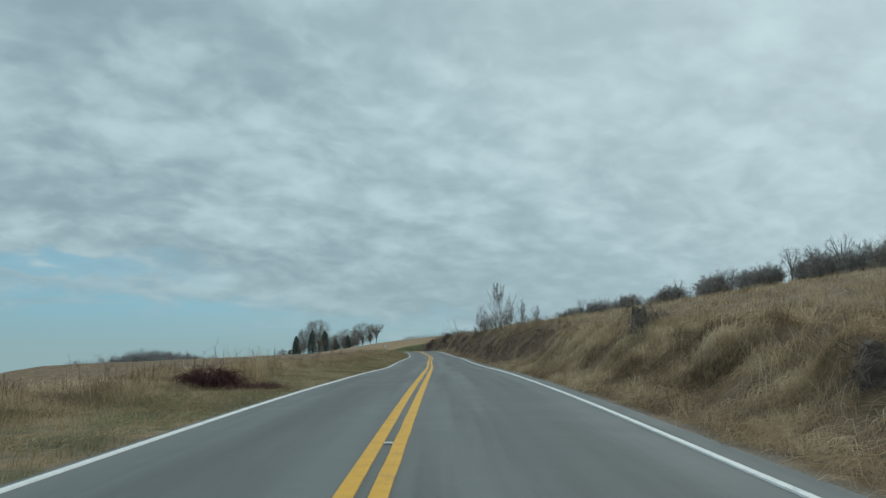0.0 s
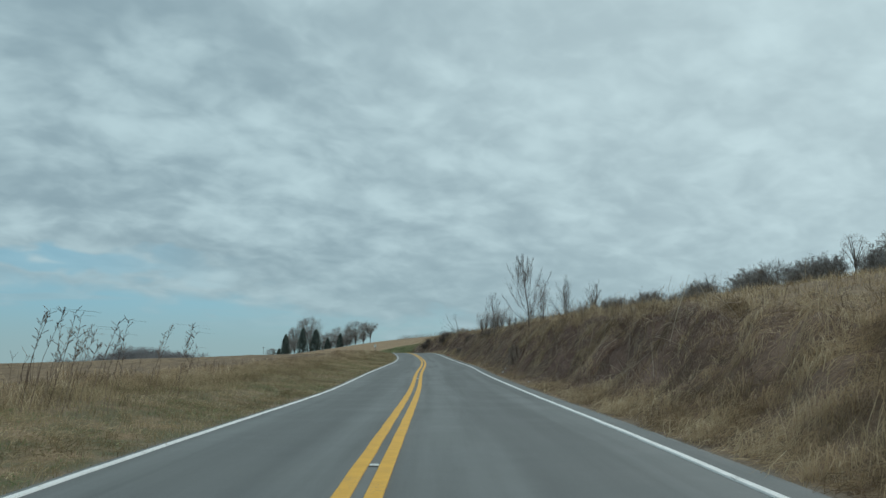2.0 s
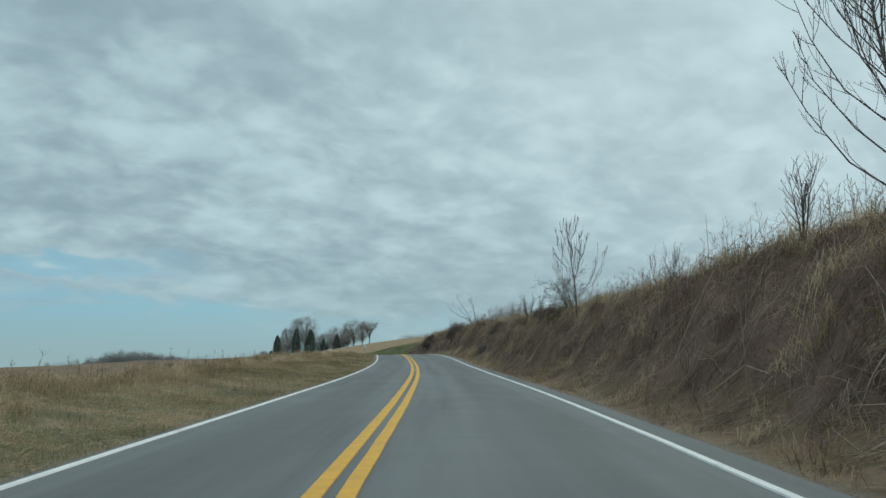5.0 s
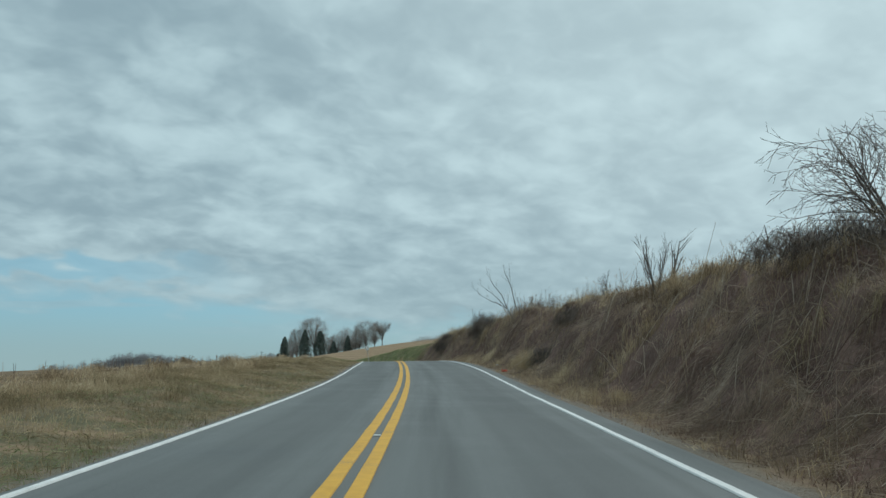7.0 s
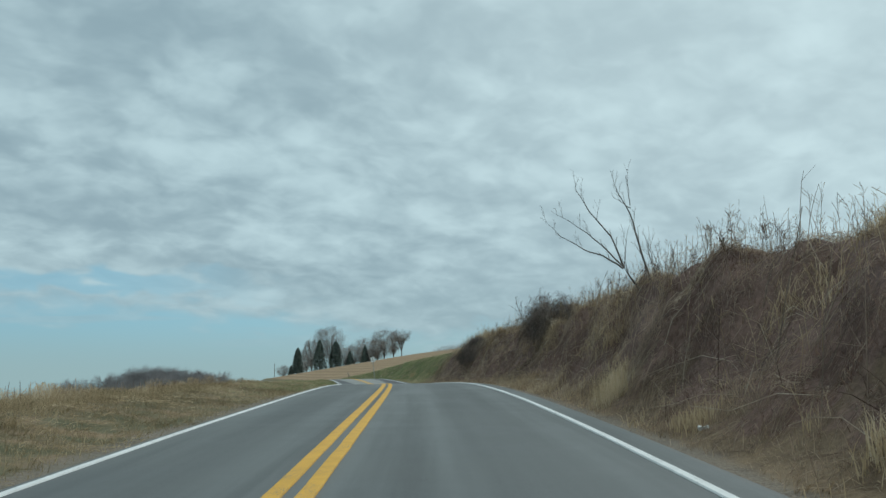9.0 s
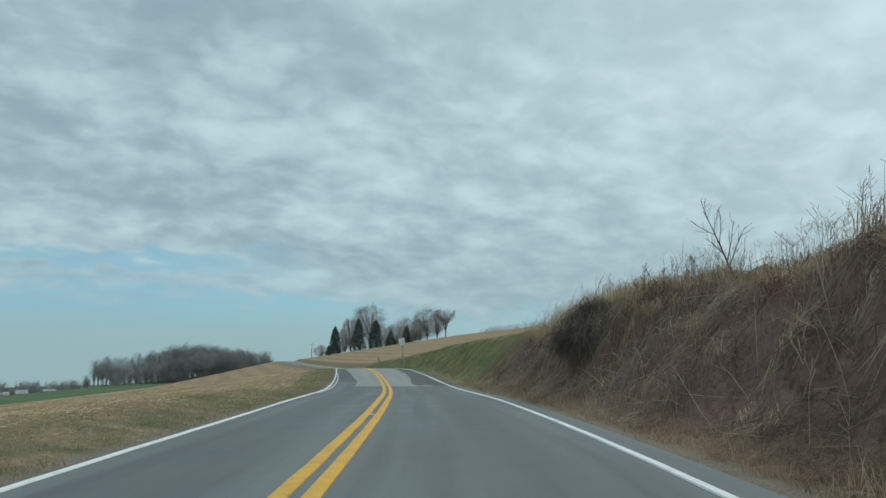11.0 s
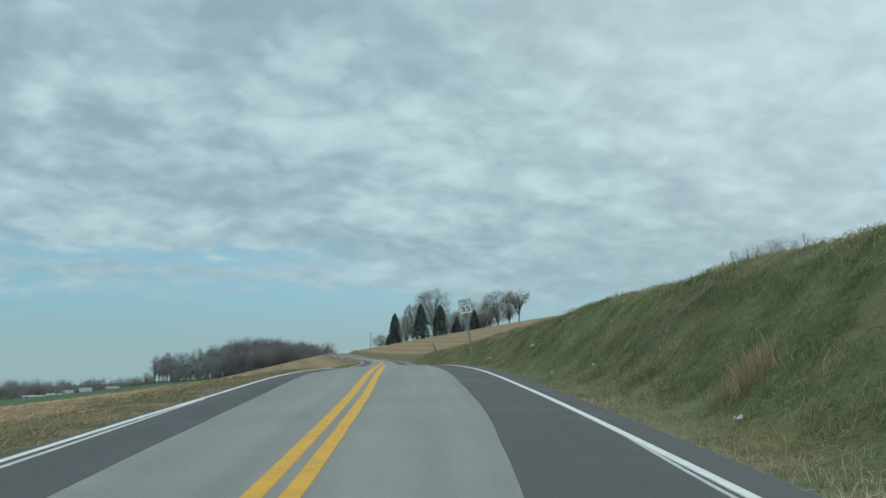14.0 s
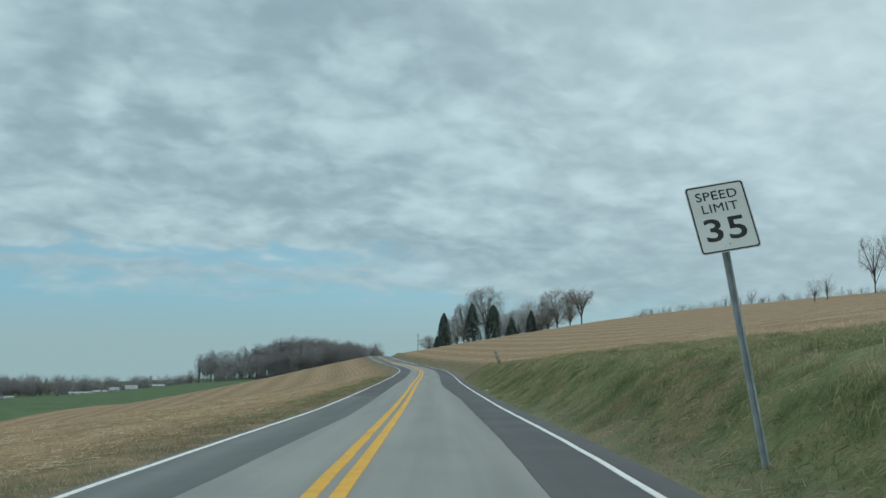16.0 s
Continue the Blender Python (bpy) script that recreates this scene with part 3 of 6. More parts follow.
for k, (s_, l_) in enumerate(((10.5, 0.0), (39.5, 0.0), (71.3, 0.0), (124.3, 0.0), (195.2, 0.0), (214.6, -0.34), (261.0, -0.3), (261.0, 2.0))):
    v = []
    for h, inset in ((0.0, 0.0), (0.012, 0.012)):
        for ds, dl in ((-1, -1), (-1, 1), (1, 1), (1, -1)):
            x, y = place(s_ + ds * (0.05 - inset), l_ + dl * (0.055 - inset))
            v.append((float(x), float(y), float(road_z(s_) + crossfall(s_, l_) - 0.0072 * abs(l_)) + 0.03 + h))
    stud = part("road_stud", v, [(4, 5, 6, 7), (0, 1, 5, 4), (1, 2, 6, 5), (2, 3, 7, 6), (3, 0, 4, 7)], M_WHITE, None)
    tagged(stud, "small white marker stuck on the asphalt", "road stud", "road studs")

# ---- grass and undergrowth ----
rng = np.random.default_rng(7)


def blades(name, s, l, h, w, lean, mat, label, cat, droop=0.0, sink=0.03, per=1, lie=0.0):
    """Ribbons of dry grass rooted at (s, l): two bends and a tip each. Clumps of per blades share a lean; lie is the share of clumps
    pressed flat; droop pulls the tips down towards the road."""
    n = len(s)
    x, y = place(s, l)
    z = ground_z(s, l) - sink
    m = n // per
    way = np.repeat(rng.uniform(0, 2 * np.pi, m), per)
    flat = np.repeat((rng.uniform(0, 1, m) < lie) * rng.uniform(0.6, 1.5, m), per)
    size = np.repeat(rng.uniform(0.65, 1.3, m), per)
    h = h * size
    phi = np.where(flat > 0, way + rng.normal(0, 0.35, n), rng.uniform(0, 2 * np.pi, n))
    a = np.interp(s, CS, CA)
    sway = (lean * rng.uniform(0.2, 1.0, n) + flat) * h
    pull = droop * h * (1 + flat)
    dx, dy = np.cos(phi) * sway - np.cos(a) * pull, np.sin(phi) * sway - np.sin(a) * pull
    psi = rng.uniform(0, np.pi, n)
    wx, wy = np.cos(psi) * w / 2, np.sin(psi) * w / 2
    V = np.empty((n, 5, 3))
    low = np.sqrt(np.maximum(1 - 0.6 * np.minimum(np.hypot(dx, dy) / h, 1.55), 0.07))
    for k, (f, hh, ww) in enumerate(((0, 0, 1), (0, 0, -1), (0.42, 0.62, 0.8), (0.42, 0.62, -0.8), (1, 1, 0))):
        V[:, k, 0], V[:, k, 1] = x + dx * f + wx * ww, y + dy * f + wy * ww
        V[:, k, 2] = z + h * (hh * low if k == 4 else hh * (0.35 + 0.65 * low))
    # tips never dive under the soil
    tip = ground_z(s + V[:, 4, 1] - y, l + V[:, 4, 0] - x) + 0.02
    V[:, 4, 2] = np.maximum(V[:, 4, 2], np.where(np.abs(V[:, 4, 2] - tip) < 1.0, tip, V[:, 4, 2]))
    return ribbons(name, V, mat, label, cat)


def ribbons(name, V, mat, label, cat):
    """V: blades by points by xyz; the points run in pairs along the blade and end in one tip."""
    n, p = V.shape[:2]
    me = bpy.data.meshes.new(name)
    me.vertices.add(n * p)
    me.vertices.foreach_set("co", V.astype(np.float32).ravel())
    o = (np.arange(n) * p)[:, None]
    quads = (p - 3) // 2
    order = [k for q in range(quads) for k in (2 * q, 2 * q + 1, 2 * q + 3, 2 * q + 2)] + [p - 3, p - 2, p - 1]
    loops = (o + order).astype(np.int32)
    m = 4 * quads + 3
    me.loops.add(n * m)
    me.loops.foreach_set("vertex_index", loops.ravel())
    me.polygons.add(n * (quads + 1))
    starts = (np.arange(n) * m)[:, None] + np.arange(quads + 1) * 4
    me.polygons.foreach_set("loop_start", starts.astype(np.int32).ravel())
    me.materials.append(mat)
    me.update(calc_edges=True)
    ob = new(name, me)
    return tagged(ob, label, cat, kind="stuff")


def rod_mesh(groups, sides=3):
    """One mesh of tapered rods; each group is (points: rods by steps by xyz, radii: rods by steps)."""
    vs, qs, start = [], [], 0
    for P, rad in groups:
        n, k = P.shape[:2]
        d = np.empty_like(P)
        d[:, 1:-1], d[:, 0], d[:, -1] = P[:, 2:] - P[:, :-2], P[:, 1] - P[:, 0], P[:, -1] - P[:, -2]
        d /= np.maximum(np.linalg.norm(d, axis=2, keepdims=True), 1e-9)
        a = np.cross(d, (0.31, 0.9, 0.21))
        a /= np.maximum(np.linalg.norm(a, axis=2, keepdims=True), 1e-9)
        c = np.cross(d, a)
        t = np.arange(sides) * 2 * np.pi / sides
        V = P[:, :, None] + (a[:, :, None] * np.cos(t)[:, None] + c[:, :, None] * np.sin(t)[:, None]) * rad[:, :, None, None]
        i = np.arange(n)[:, None, None] * k * sides + np.arange(k - 1)[None, :, None] * sides
        j, j2 = np.arange(sides), (np.arange(sides) + 1) % sides
        qs.append((np.stack([i + j, i + j2, i + j2 + sides, i + j + sides], -1) + start).reshape(-1, 4))
        vs.append(V.reshape(-1, 3))
        start += n * k * sides
    V, Q = np.concatenate(vs), np.concatenate(qs).astype(np.int32)
    me = bpy.data.meshes.new("rods")
    me.vertices.add(len(V))
    me.vertices.foreach_set("co", V.astype(np.float32).ravel())
    me.loops.add(Q.size)
    me.loops.foreach_set("vertex_index", Q.ravel())
    me.polygons.add(len(Q))
    me.polygons.foreach_set("loop_start", np.arange(0, Q.size, 4, dtype=np.int32))
    me.update(calc_edges=True)
    return me


def rods(name, groups, mat, parent=None, sides=3):
    me = rod_mesh(groups, sides)
    me.name = name
    me.materials.append(mat)
    ob = new(name, me)
    ob.parent = parent
    return ob


def mops(name, s, l, per, reach, rise, width, mat, label, cat, fan=0.7, down=0.75):
    """Fountains of long dead grass: each clump's blades rise, arch over and lie down, most of them towards the road."""
    m = len(s)
    a = np.interp(s, CS, CA)
    way = np.where(rng.uniform(0, 1, m) < down, a + np.pi + rng.normal(0, 0.55, m), rng.uniform(0, 2 * np.pi, m))
    size = rng.uniform(0.4, 1.5, m)
    s, l, a, way, size = (np.repeat(v, per) for v in (s, l, a, way, size))
    n = len(s)
    s, l = s + rng.normal(0, 0.13, n), l + rng.normal(0, 0.13, n)
    way = way + rng.normal(0, fan, n)
    out = reach * size * rng.uniform(0.35, 1.1, n)
    high = rise * size * rng.uniform(0.4, 1.2, n)
    x, y = place(s, l)
    z = ground_z(s, l) - 0.04
    ca, sa = np.cos(a), np.sin(a)
    V = np.empty((n, 7, 3))
    tx, ty = -np.sin(way), np.cos(way)
    for k, f in enumerate((0.0, 0.38, 0.75, 1.0)):
        px, py = x + np.cos(way) * out * f, y + np.sin(way) * out * f
        dx, dy = px - x, py - y
        g = ground_z(s - dx * sa + dy * ca, l + dx * ca + dy * sa)
        base = z + (g - z) * f * 0.9
        pz = base + high * np.sin(np.pi * min(0.12 + 0.9 * f, 1.0)) + 0.03
        if k == 0:
            pz = z
        w = width * (1, 0.9, 0.7, 0)[k] / 2
        if k < 3:
            V[:, 2 * k, 0], V[:, 2 * k, 1], V[:, 2 * k, 2] = px + tx * w, py + ty * w, pz
            V[:, 2 * k + 1, 0], V[:, 2 * k + 1, 1], V[:, 2 * k + 1, 2] = px - tx * w, py - ty * w, pz + w
        else:
            V[:, 6, 0], V[:, 6, 1], V[:, 6, 2] = px, py, pz
    return ribbons(name, V, mat, label, cat)


def mat(name, s, l, length, lift, width, mat_, label, cat, swirl=2.4, spread=0.55, turn=0.0):
    """Dead grass lying where it fell: bowed strands that follow the slope, combed one way from patch to patch."""
    n = len(s)
    ang = turn + 3.8 * (drift(s, l, swirl, 13.0) - 0.5) + rng.normal(0, spread, n)
    size, bend = length * rng.uniform(0.35, 1.15, n), rng.normal(0, 0.9, n)
    high = lift * rng.uniform(0.1, 1.0, n) ** 1.6
    V = np.empty((n, 7, 3))
    a, c = s - np.cos(ang) * size * 0.5, l - np.sin(ang) * size * 0.5
    for k in range(4):
        if k:
            way = ang + bend * (k / 3 - 0.5)
            a, c = a + np.cos(way) * size / 3, c + np.sin(way) * size / 3
        c = np.where(c > 0, np.maximum(c, half_right(a) + 0.42), np.minimum(c, -half_left(a) - 0.16))
        x, y = place(a, c)
        z = ground_z(a, c) + 0.015 + high * (0.35, 1.0, 0.9, 0.3)[k]
        w = width * (1, 0.9, 0.7, 0)[k] / 2
        way = ang + np.interp(a, CS, CA)
        tx, ty = np.cos(way), np.sin(way)
        if k < 3:
            V[:, 2 * k] = np.stack([x + tx * w, y + ty * w, z], 1)
            V[:, 2 * k + 1] = np.stack([x - tx * w, y - ty * w, z + 1.3 * w], 1)
        else:
            V[:, 6] = np.stack([x, y, z], 1)
    return ribbons(name, V, mat_, label, cat)


CLEARINGS = [(27.9, 7.1, 0.5), (11.2, 6.2, 0.5), (82.0, 5.75, 0.75), (81.2, 5.3, 0.7), (80.4, 5.0, 0.5)]


def tufts(n_tufts, per, s0, s1, l0, l1, spread=0.12, keep=None):
    """Roots in clumps inside a stretch of the roadside."""
    s, l = rng.uniform(s0, s1, n_tufts), rng.uniform(l0, l1, n_tufts)
    for cs, cl, cr in CLEARINGS:
        k = np.hypot(s - cs, l - cl) > cr
        s, l = s[k], l[k]
    n_tufts = len(s)
    if keep is not None:
        k = rng.uniform(0, 1, n_tufts) < keep(s, l)
        s, l = s[k], l[k]
    s, l = np.repeat(s, per), np.repeat(l, per)
    return s + rng.normal(0, spread, len(s)), l + rng.normal(0, spread, len(l))


def patchy(s, l, k=1.0):
    return 0.5 + 0.5 * np.sin(s * 0.45 * k + 1.7 * np.sin(l * 0.8 * k + s * 0.13)) * np.sin(l * 0.9 * k + 1.1 + 0.8 * np.sin(s * 0.31 * k))


def beyond_right(s, l):
    return (l > half_right(s) + 0.75 - 0.27 * smooth(s, 218, 228)).astype(float)


def beyond_left(s, l):
    return (-l > half_left(s) + 0.24).astype(float)


def scarp_of(s, l):
    r = l - half_right(s) - 0.35 + 0.9 * (drift(s, l, 1.7, 3.0) - 0.5)
    face = smooth(r, 0.6, 1.3) * (1 - smooth(r, 3.3, 4.5)) * smooth(s, 36, 54) * (1 - smooth(s, 214, 221))
    tan = smooth(0.78 * drift(s, l, 6.0, 11.0) + 0.22 * drift(s, l, 1.2, 17.0), 0.58, 0.68) * smooth(r, 1.4, 2.4)
    return face * (1 - 0.6 * tan)


# tall dead grass on the right bank and the meadow above it
s, l = tufts(21000, 10, -4, 220.5, 4.0, 11.5, 0.11, lambda s, l: beyond_right(s, l) * (1 - scarp_of(s, l) * (0.93 + 0.07 * hollow(s, l))) * (0.12 + 0.88 * smooth(drift(s, l, 1.5, 5.0), 0.35, 0.65)))
h = rng.uniform(0.22, 0.64, len(s)) * (0.45 + 0.55 * smooth(l, 4.4, 6.5)) * (0.6 + 0.75 * drift(s, l, 1.5, 5.0))
blades("tall_dry_grass", s, l, h, 0.010 + 0.005 * rng.uniform(0, 1, len(s)), 0.75, M_TAN, "tall tan dead grass over the roadside bank", "grass", droop=0.03, per=10, lie=0.6)
s, l = tufts(9000, 8, -4, 226, 11, 42, 0.25)
blades("meadow_grass", s, l, rng.uniform(0.3, 0.7, len(s)), np.full(len(s), 0.025), 0.7, M_TAN, "pale dead meadow grass on the hillside", "grass", per=8, lie=0.3)
# arching clumps, combed over by wind and snow
s, l = tufts(5200, 1, -4, 218.5, 4.6, 10.5, 0, lambda s, l: beyond_right(s, l) * (0.1 + 0.9 * smooth(drift(s, l, 1.5, 5.0), 0.4, 0.65)) * (1 - 0.98 * scarp_of(s, l)) * (1 - 0.8 * (1 - smooth(l, 5.0, 5.8)) * smooth(s, 48, 62)))
mops("matted_grass", s, l, 34, 0.52, 0.28, 0.010, M_TAN, "long dead grass combed down over the bank", "grass", fan=1.7, down=0.25)
s, l = tufts(130, 1, 45, 222, 5.4, 8.8, 0, lambda s, l: scarp_of(s, l) * (1 - hollow(s, l)) * smooth(drift(s, l, 3.0, 31.0), 0.5, 0.75))
mops("draped_grass", s, l, 40, 0.6, 0.2, 0.009, M_MAT, "tufts of dead grass draped over the steep bank", "grass", fan=0.8, down=0.6)
s, l = tufts(300, 1, 45, 222, 4.8, 8.6, 0, lambda s, l: scarp_of(s, l) * (1 - 0.9 * hollow(s, l)))
mops("matted_weeds", s, l, 22, 0.7, 0.24, 0.010, M_BROWN, "long brown dead weeds tangled on the steep bank", "undergrowth", fan=1.6, down=0.35)
s, l = tufts(120, 1, 58, 130, 5.6, 8.0, 0, lambda s, l: scarp_of(s, l) * smooth(drift(s, l, 3.5, 50.0), 0.5, 0.7))
mops("faded_grass", s, l, 60, 0.7, 0.22, 0.008, M_VERGE, "faded olive grass clumps on the steep bank", "grass", fan=0.9, down=0.6)
# flattened strands over the whole bank: golden at first, then grey-brown on the steep face
s, l = tufts(26000, 4, -4, 64, 4.3, 11.5, 0.16, lambda s, l: beyond_right(s, l) * (1 - 0.95 * scarp_of(s, l)) * (0.2 + 0.8 * smooth(drift(s, l, 1.3, 23.0), 0.35, 0.6)))
mat("flattened_grass", s, l, 0.62, 0.26, 0.010, M_TAN, "golden dead grass flattened in swirls over the bank", "grass")
s, l = tufts(36000, 4, 44, 222, 4.7, 9.4, 0.2, lambda s, l: beyond_right(s, l) * (0.10 + 0.90 * smooth(drift(s, l, 1.5, 63.0), 0.40, 0.66)) * (0.35 + 0.65 * scarp_of(s, l)))
mat("flattened_grass", s, l, 0.55, 0.14, 0.009, M_MAT, "grey-brown dead grass lying in swirls on the steep bank", "grass")
s, l = tufts(24000, 4, -4, 182, -10.5, -3.0, 0.18, lambda s, l: beyond_left(s, l) * (0.1 + 0.9 * smooth(drift(s, l, 1.2, 53.0), 0.42, 0.64)))
mat("flattened_grass", s, l, 0.30, 0.10, 0.009, M_VERGE, "dull brown grass lying flat on the verge", "grass", spread=1.0)
s, l = tufts(9000, 4, -4, 150, -7.6, -3.0, 0.16, lambda s, l: beyond_left(s, l) * (0.05 + 0.95 * smooth(drift(s, l, 2.6, 35.0), 0.45, 0.66)))
mat("verge_turf", s, l, 0.22, 0.07, 0.008, M_GREEN, "patches of dull green turf on the verge", "grass", spread=1.2)
s, l = tufts(26000, 3, 160, 345, -26, -4.4, 0.22, lambda s, l: 0.15 + 0.85 * smooth(drift(s, l, 1.6, 15.0), 0.38, 0.62))
mat("corn_trash", s, l, 0.34, 0.06, 0.016, M_STRAW, "broken straw-coloured corn leaves on the stubble", "stubble", spread=1.4)
s, l = tufts(7000, 4, 170, 345, -5.2, -2.9, 0.15, lambda s, l: beyond_left(s, l) * (0.1 + 0.9 * smooth(drift(s, l, 2.4, 75.0), 0.45, 0.62)))
mat("verge_turf", s, l, 0.24, 0.12, 0.009, M_GREEN, "green tufts along the road edge", "grass", spread=1.2)
# crumbled brown litter, then broken weeds standing in it
s, l = tufts(30000, 7, 30, 224, 4.3, 9.2, 0.14, lambda s, l: beyond_right(s, l) * (0.06 + 0.94 * scarp_of(s, l)) * (1 - 0.55 * hollow(s, l)))
blades("brown_litter", s, l, rng.uniform(0.04, 0.17, len(s)), 0.009 + 0.008 * rng.uniform(0, 1, len(s)), 1.3, M_BROWN, "crumbled brown leaf litter on the steep bank", "undergrowth", droop=0.1)
s, l = tufts(11000, 8, 34, 224, 4.3, 9.5, 0.16, lambda s, l: beyond_right(s, l) * (0.08 + 0.92 * scarp_of(s, l)) * (1 - 0.85 * hollow(s, l)))
blades("brown_undergrowth", s, l, rng.uniform(0.09, 0.32, len(s)), 0.007 + 0.004 * rng.uniform(0, 1, len(s)), 0.9, M_BROWN, "matted brown dead weeds on the steep bank", "undergrowth", droop=0.1, per=8, lie=0.5)
# pale reeds crowning the end of the steep bank
s, l = tufts(1500, 11, 203, 215.5, 6.7, 9.6, 0.14, lambda s, l: 0.15 + 0.85 * smooth(drift(s, l, 2.0, 4.0), 0.3, 0.6))
blades("tall_reeds", s, l, rng.uniform(0.5, 1.0, len(s)), np.full(len(s), 0.010), 0.3, M_STRAW, "tall pale reeds on the bank top", "grass", per=11)
# short straw at the foot of the bank
s, l = tufts(9000, 9, -4, 224, 3.9, 5.8, 0.1, lambda s, l: beyond_right(s, l) * (1 - 0.72 * smooth(s, 48, 66) * (1 - 0.8 * smooth(s, 118, 140))) * (1 - smooth(l, 4.5, 5.1) * smooth(s, 48, 66) * (1 - 0.8 * smooth(s, 118, 135) * (1 - smooth(s, 186, 198)) * (1 - smooth(l, 5.2, 5.6)))))
blades("verge_straw", s, l, rng.uniform(0.10, 0.34, len(s)), np.full(len(s), 0.008), 0.9, M_FRINGE, "straw-coloured grass fringe along the asphalt edge", "grass", per=9, lie=0.3)
s, l = tufts(900, 14, -4, 222, 4.45, 5.5, 0.09, lambda s, l: smooth(drift(s, l, 3.0, 9.0), 0.3, 0.7) * (1 - 0.85 * smooth(s, 48, 62) * (1 - smooth(s, 118, 140))) * (1 - 0.7 * smooth(s, 186, 196)))
blades("straw_clumps", s, l, rng.uniform(0.2, 0.48, len(s)), np.full(len(s), 0.008), 0.5, M_STRAW, "upright straw clumps along the foot of the bank", "grass", per=14)
# tall pale clumps standing alone at the foot of the bank
for s0, l0, n, size in ((148.15, 5.3, 20, 0.95), (149.0, 5.2, 9, 0.6), (151.2, 5.15, 12, 0.6), (161.3, 5.0, 15, 0.6), (162.4, 5.2, 9, 0.5), (156.0, 4.9, 7, 0.42), (139.4, 5.1, 10, 0.5), (132.0, 5.2, 8, 0.45)):
    s, l = tufts(3 * n, 10, s0 - 0.5, s0 + 0.5, l0 - 0.25, l0 + 0.2, 0.1)
    blades("straw_clump", s, l, rng.uniform(0.45, 1.0, len(s)) * size, np.full(len(s), 0.011), 0.42, M_STRAW, "tall pale straw clump at the foot of the bank", "grass", per=10)
# mown green bank
s, l = tufts(46000, 7, 216, 330, 3.8, 12.5, 0.12, lambda s, l: beyond_right(s, l) * smooth(s, 215, 222) * (1 - 0.7 * smooth(drift(s, l, 3.0, 60.0), 0.5, 0.75) * smooth(l, 4.5, 7.0) * smooth(s, 242, 262)))
blades("green_bank_grass", s, l, rng.uniform(0.04, 0.13, len(s)), np.full(len(s), 0.009), 1.0, M_GREEN, "short green grass with dead tufts on the bank", "grass")
s, l = tufts(350, 10, 222, 345, 4.2, 14, 0.22, lambda s, l: (0.12 + 0.88 * smooth(drift(s, l, 3.0, 60.0), 0.45, 0.7)) * (0.5 + 0.5 * smooth(s, 242, 262)))
blades("bank_straw", s, l, rng.uniform(0.06, 0.18, len(s)), np.full(len(s), 0.009), 1.3, M_STRAW, "straw tufts scattered over the green bank", "grass")
s, l = tufts(30000, 4, 217, 318, 4.0, 12.5, 0.16, lambda s, l: beyond_right(s, l) * (0.25 + 0.75 * smooth(drift(s, l, 1.4, 27.0), 0.35, 0.62)))
mat("bank_turf", s, l, 0.24, 0.09, 0.009, M_GREEN, "thick green turf on the bank", "grass", swirl=1.6, spread=0.9)
s, l = tufts(9000, 4, 217, 318, 4.0, 12.5, 0.2, lambda s, l: beyond_right(s, l) * smooth(0.7 * drift(s, l, 3.4, 47.0) + 0.3 * drift(s, l, 1.0, 3.0), 0.48, 0.66))
mat("faded_turf", s, l, 0.26, 0.08, 0.008, M_MAT, "faded brown turf showing through the green bank", "grass", swirl=1.6, spread=0.9)
s, l = tufts(3000, 1, 221, 300, 4.6, 12, 0, lambda s, l: 0.3 + 0.7 * drift(s, l, 2.0, 70.0))
mops("green_tussocks", s, l, 34, 0.26, 0.12, 0.008, M_GREEN, "uneven tussocks of green grass on the bank", "grass", fan=2.0, down=0.3)
s, l = tufts(8000, 9, 219, 262, 5.6, 12.5, 0.13, lambda s, l: smooth(l, 5.6, 8.4) * (0.2 + 0.8 * drift(s, l, 2.4, 90.0)) * (1 - smooth(s, 245, 262)))
blades("crest_weeds", s, l, rng.uniform(0.08, 0.26, len(s)), np.full(len(s), 0.007), 0.8, M_MAT, "brown dead weeds along the top of the bank", "grass", per=9, lie=0.3)
s, l = tufts(2600, 7, 219, 275, 4.1, 9.5, 0.12, lambda s, l: 0.08 + 0.92 * smooth(drift(s, l, 2.2, 33.0), 0.5, 0.72))
blades("brown_patches", s, l, rng.uniform(0.06, 0.2, len(s)), np.full(len(s), 0.010), 1.2, M_BROWN, "brown dead patches in the green bank", "grass")
s, l = tufts(1700, 9, 219, 246, 3.9, 5.6, 0.1, lambda s, l: beyond_right(s, l) * (1 - smooth(s, 226, 246)) * (0.3 + 0.7 * drift(s, l, 1.6, 44.0)))
blades("verge_straw", s, l, rng.uniform(0.08, 0.26, len(s)), np.full(len(s), 0.009), 1.0, M_STRAW, "straw-coloured grass fringe along the asphalt edge", "grass", per=9, lie=0.4)
# one bright clump of straw on the green bank
s, l = tufts(5, 60, 235.1, 235.9, 5.0, 5.5, 0.14)
blades("straw_clump", s, l, rng.uniform(0.25, 0.5, len(s)), np.full(len(s), 0.009), 1.0, M_STRAW, "bright straw clump on the green bank", "grass", droop=0.2)
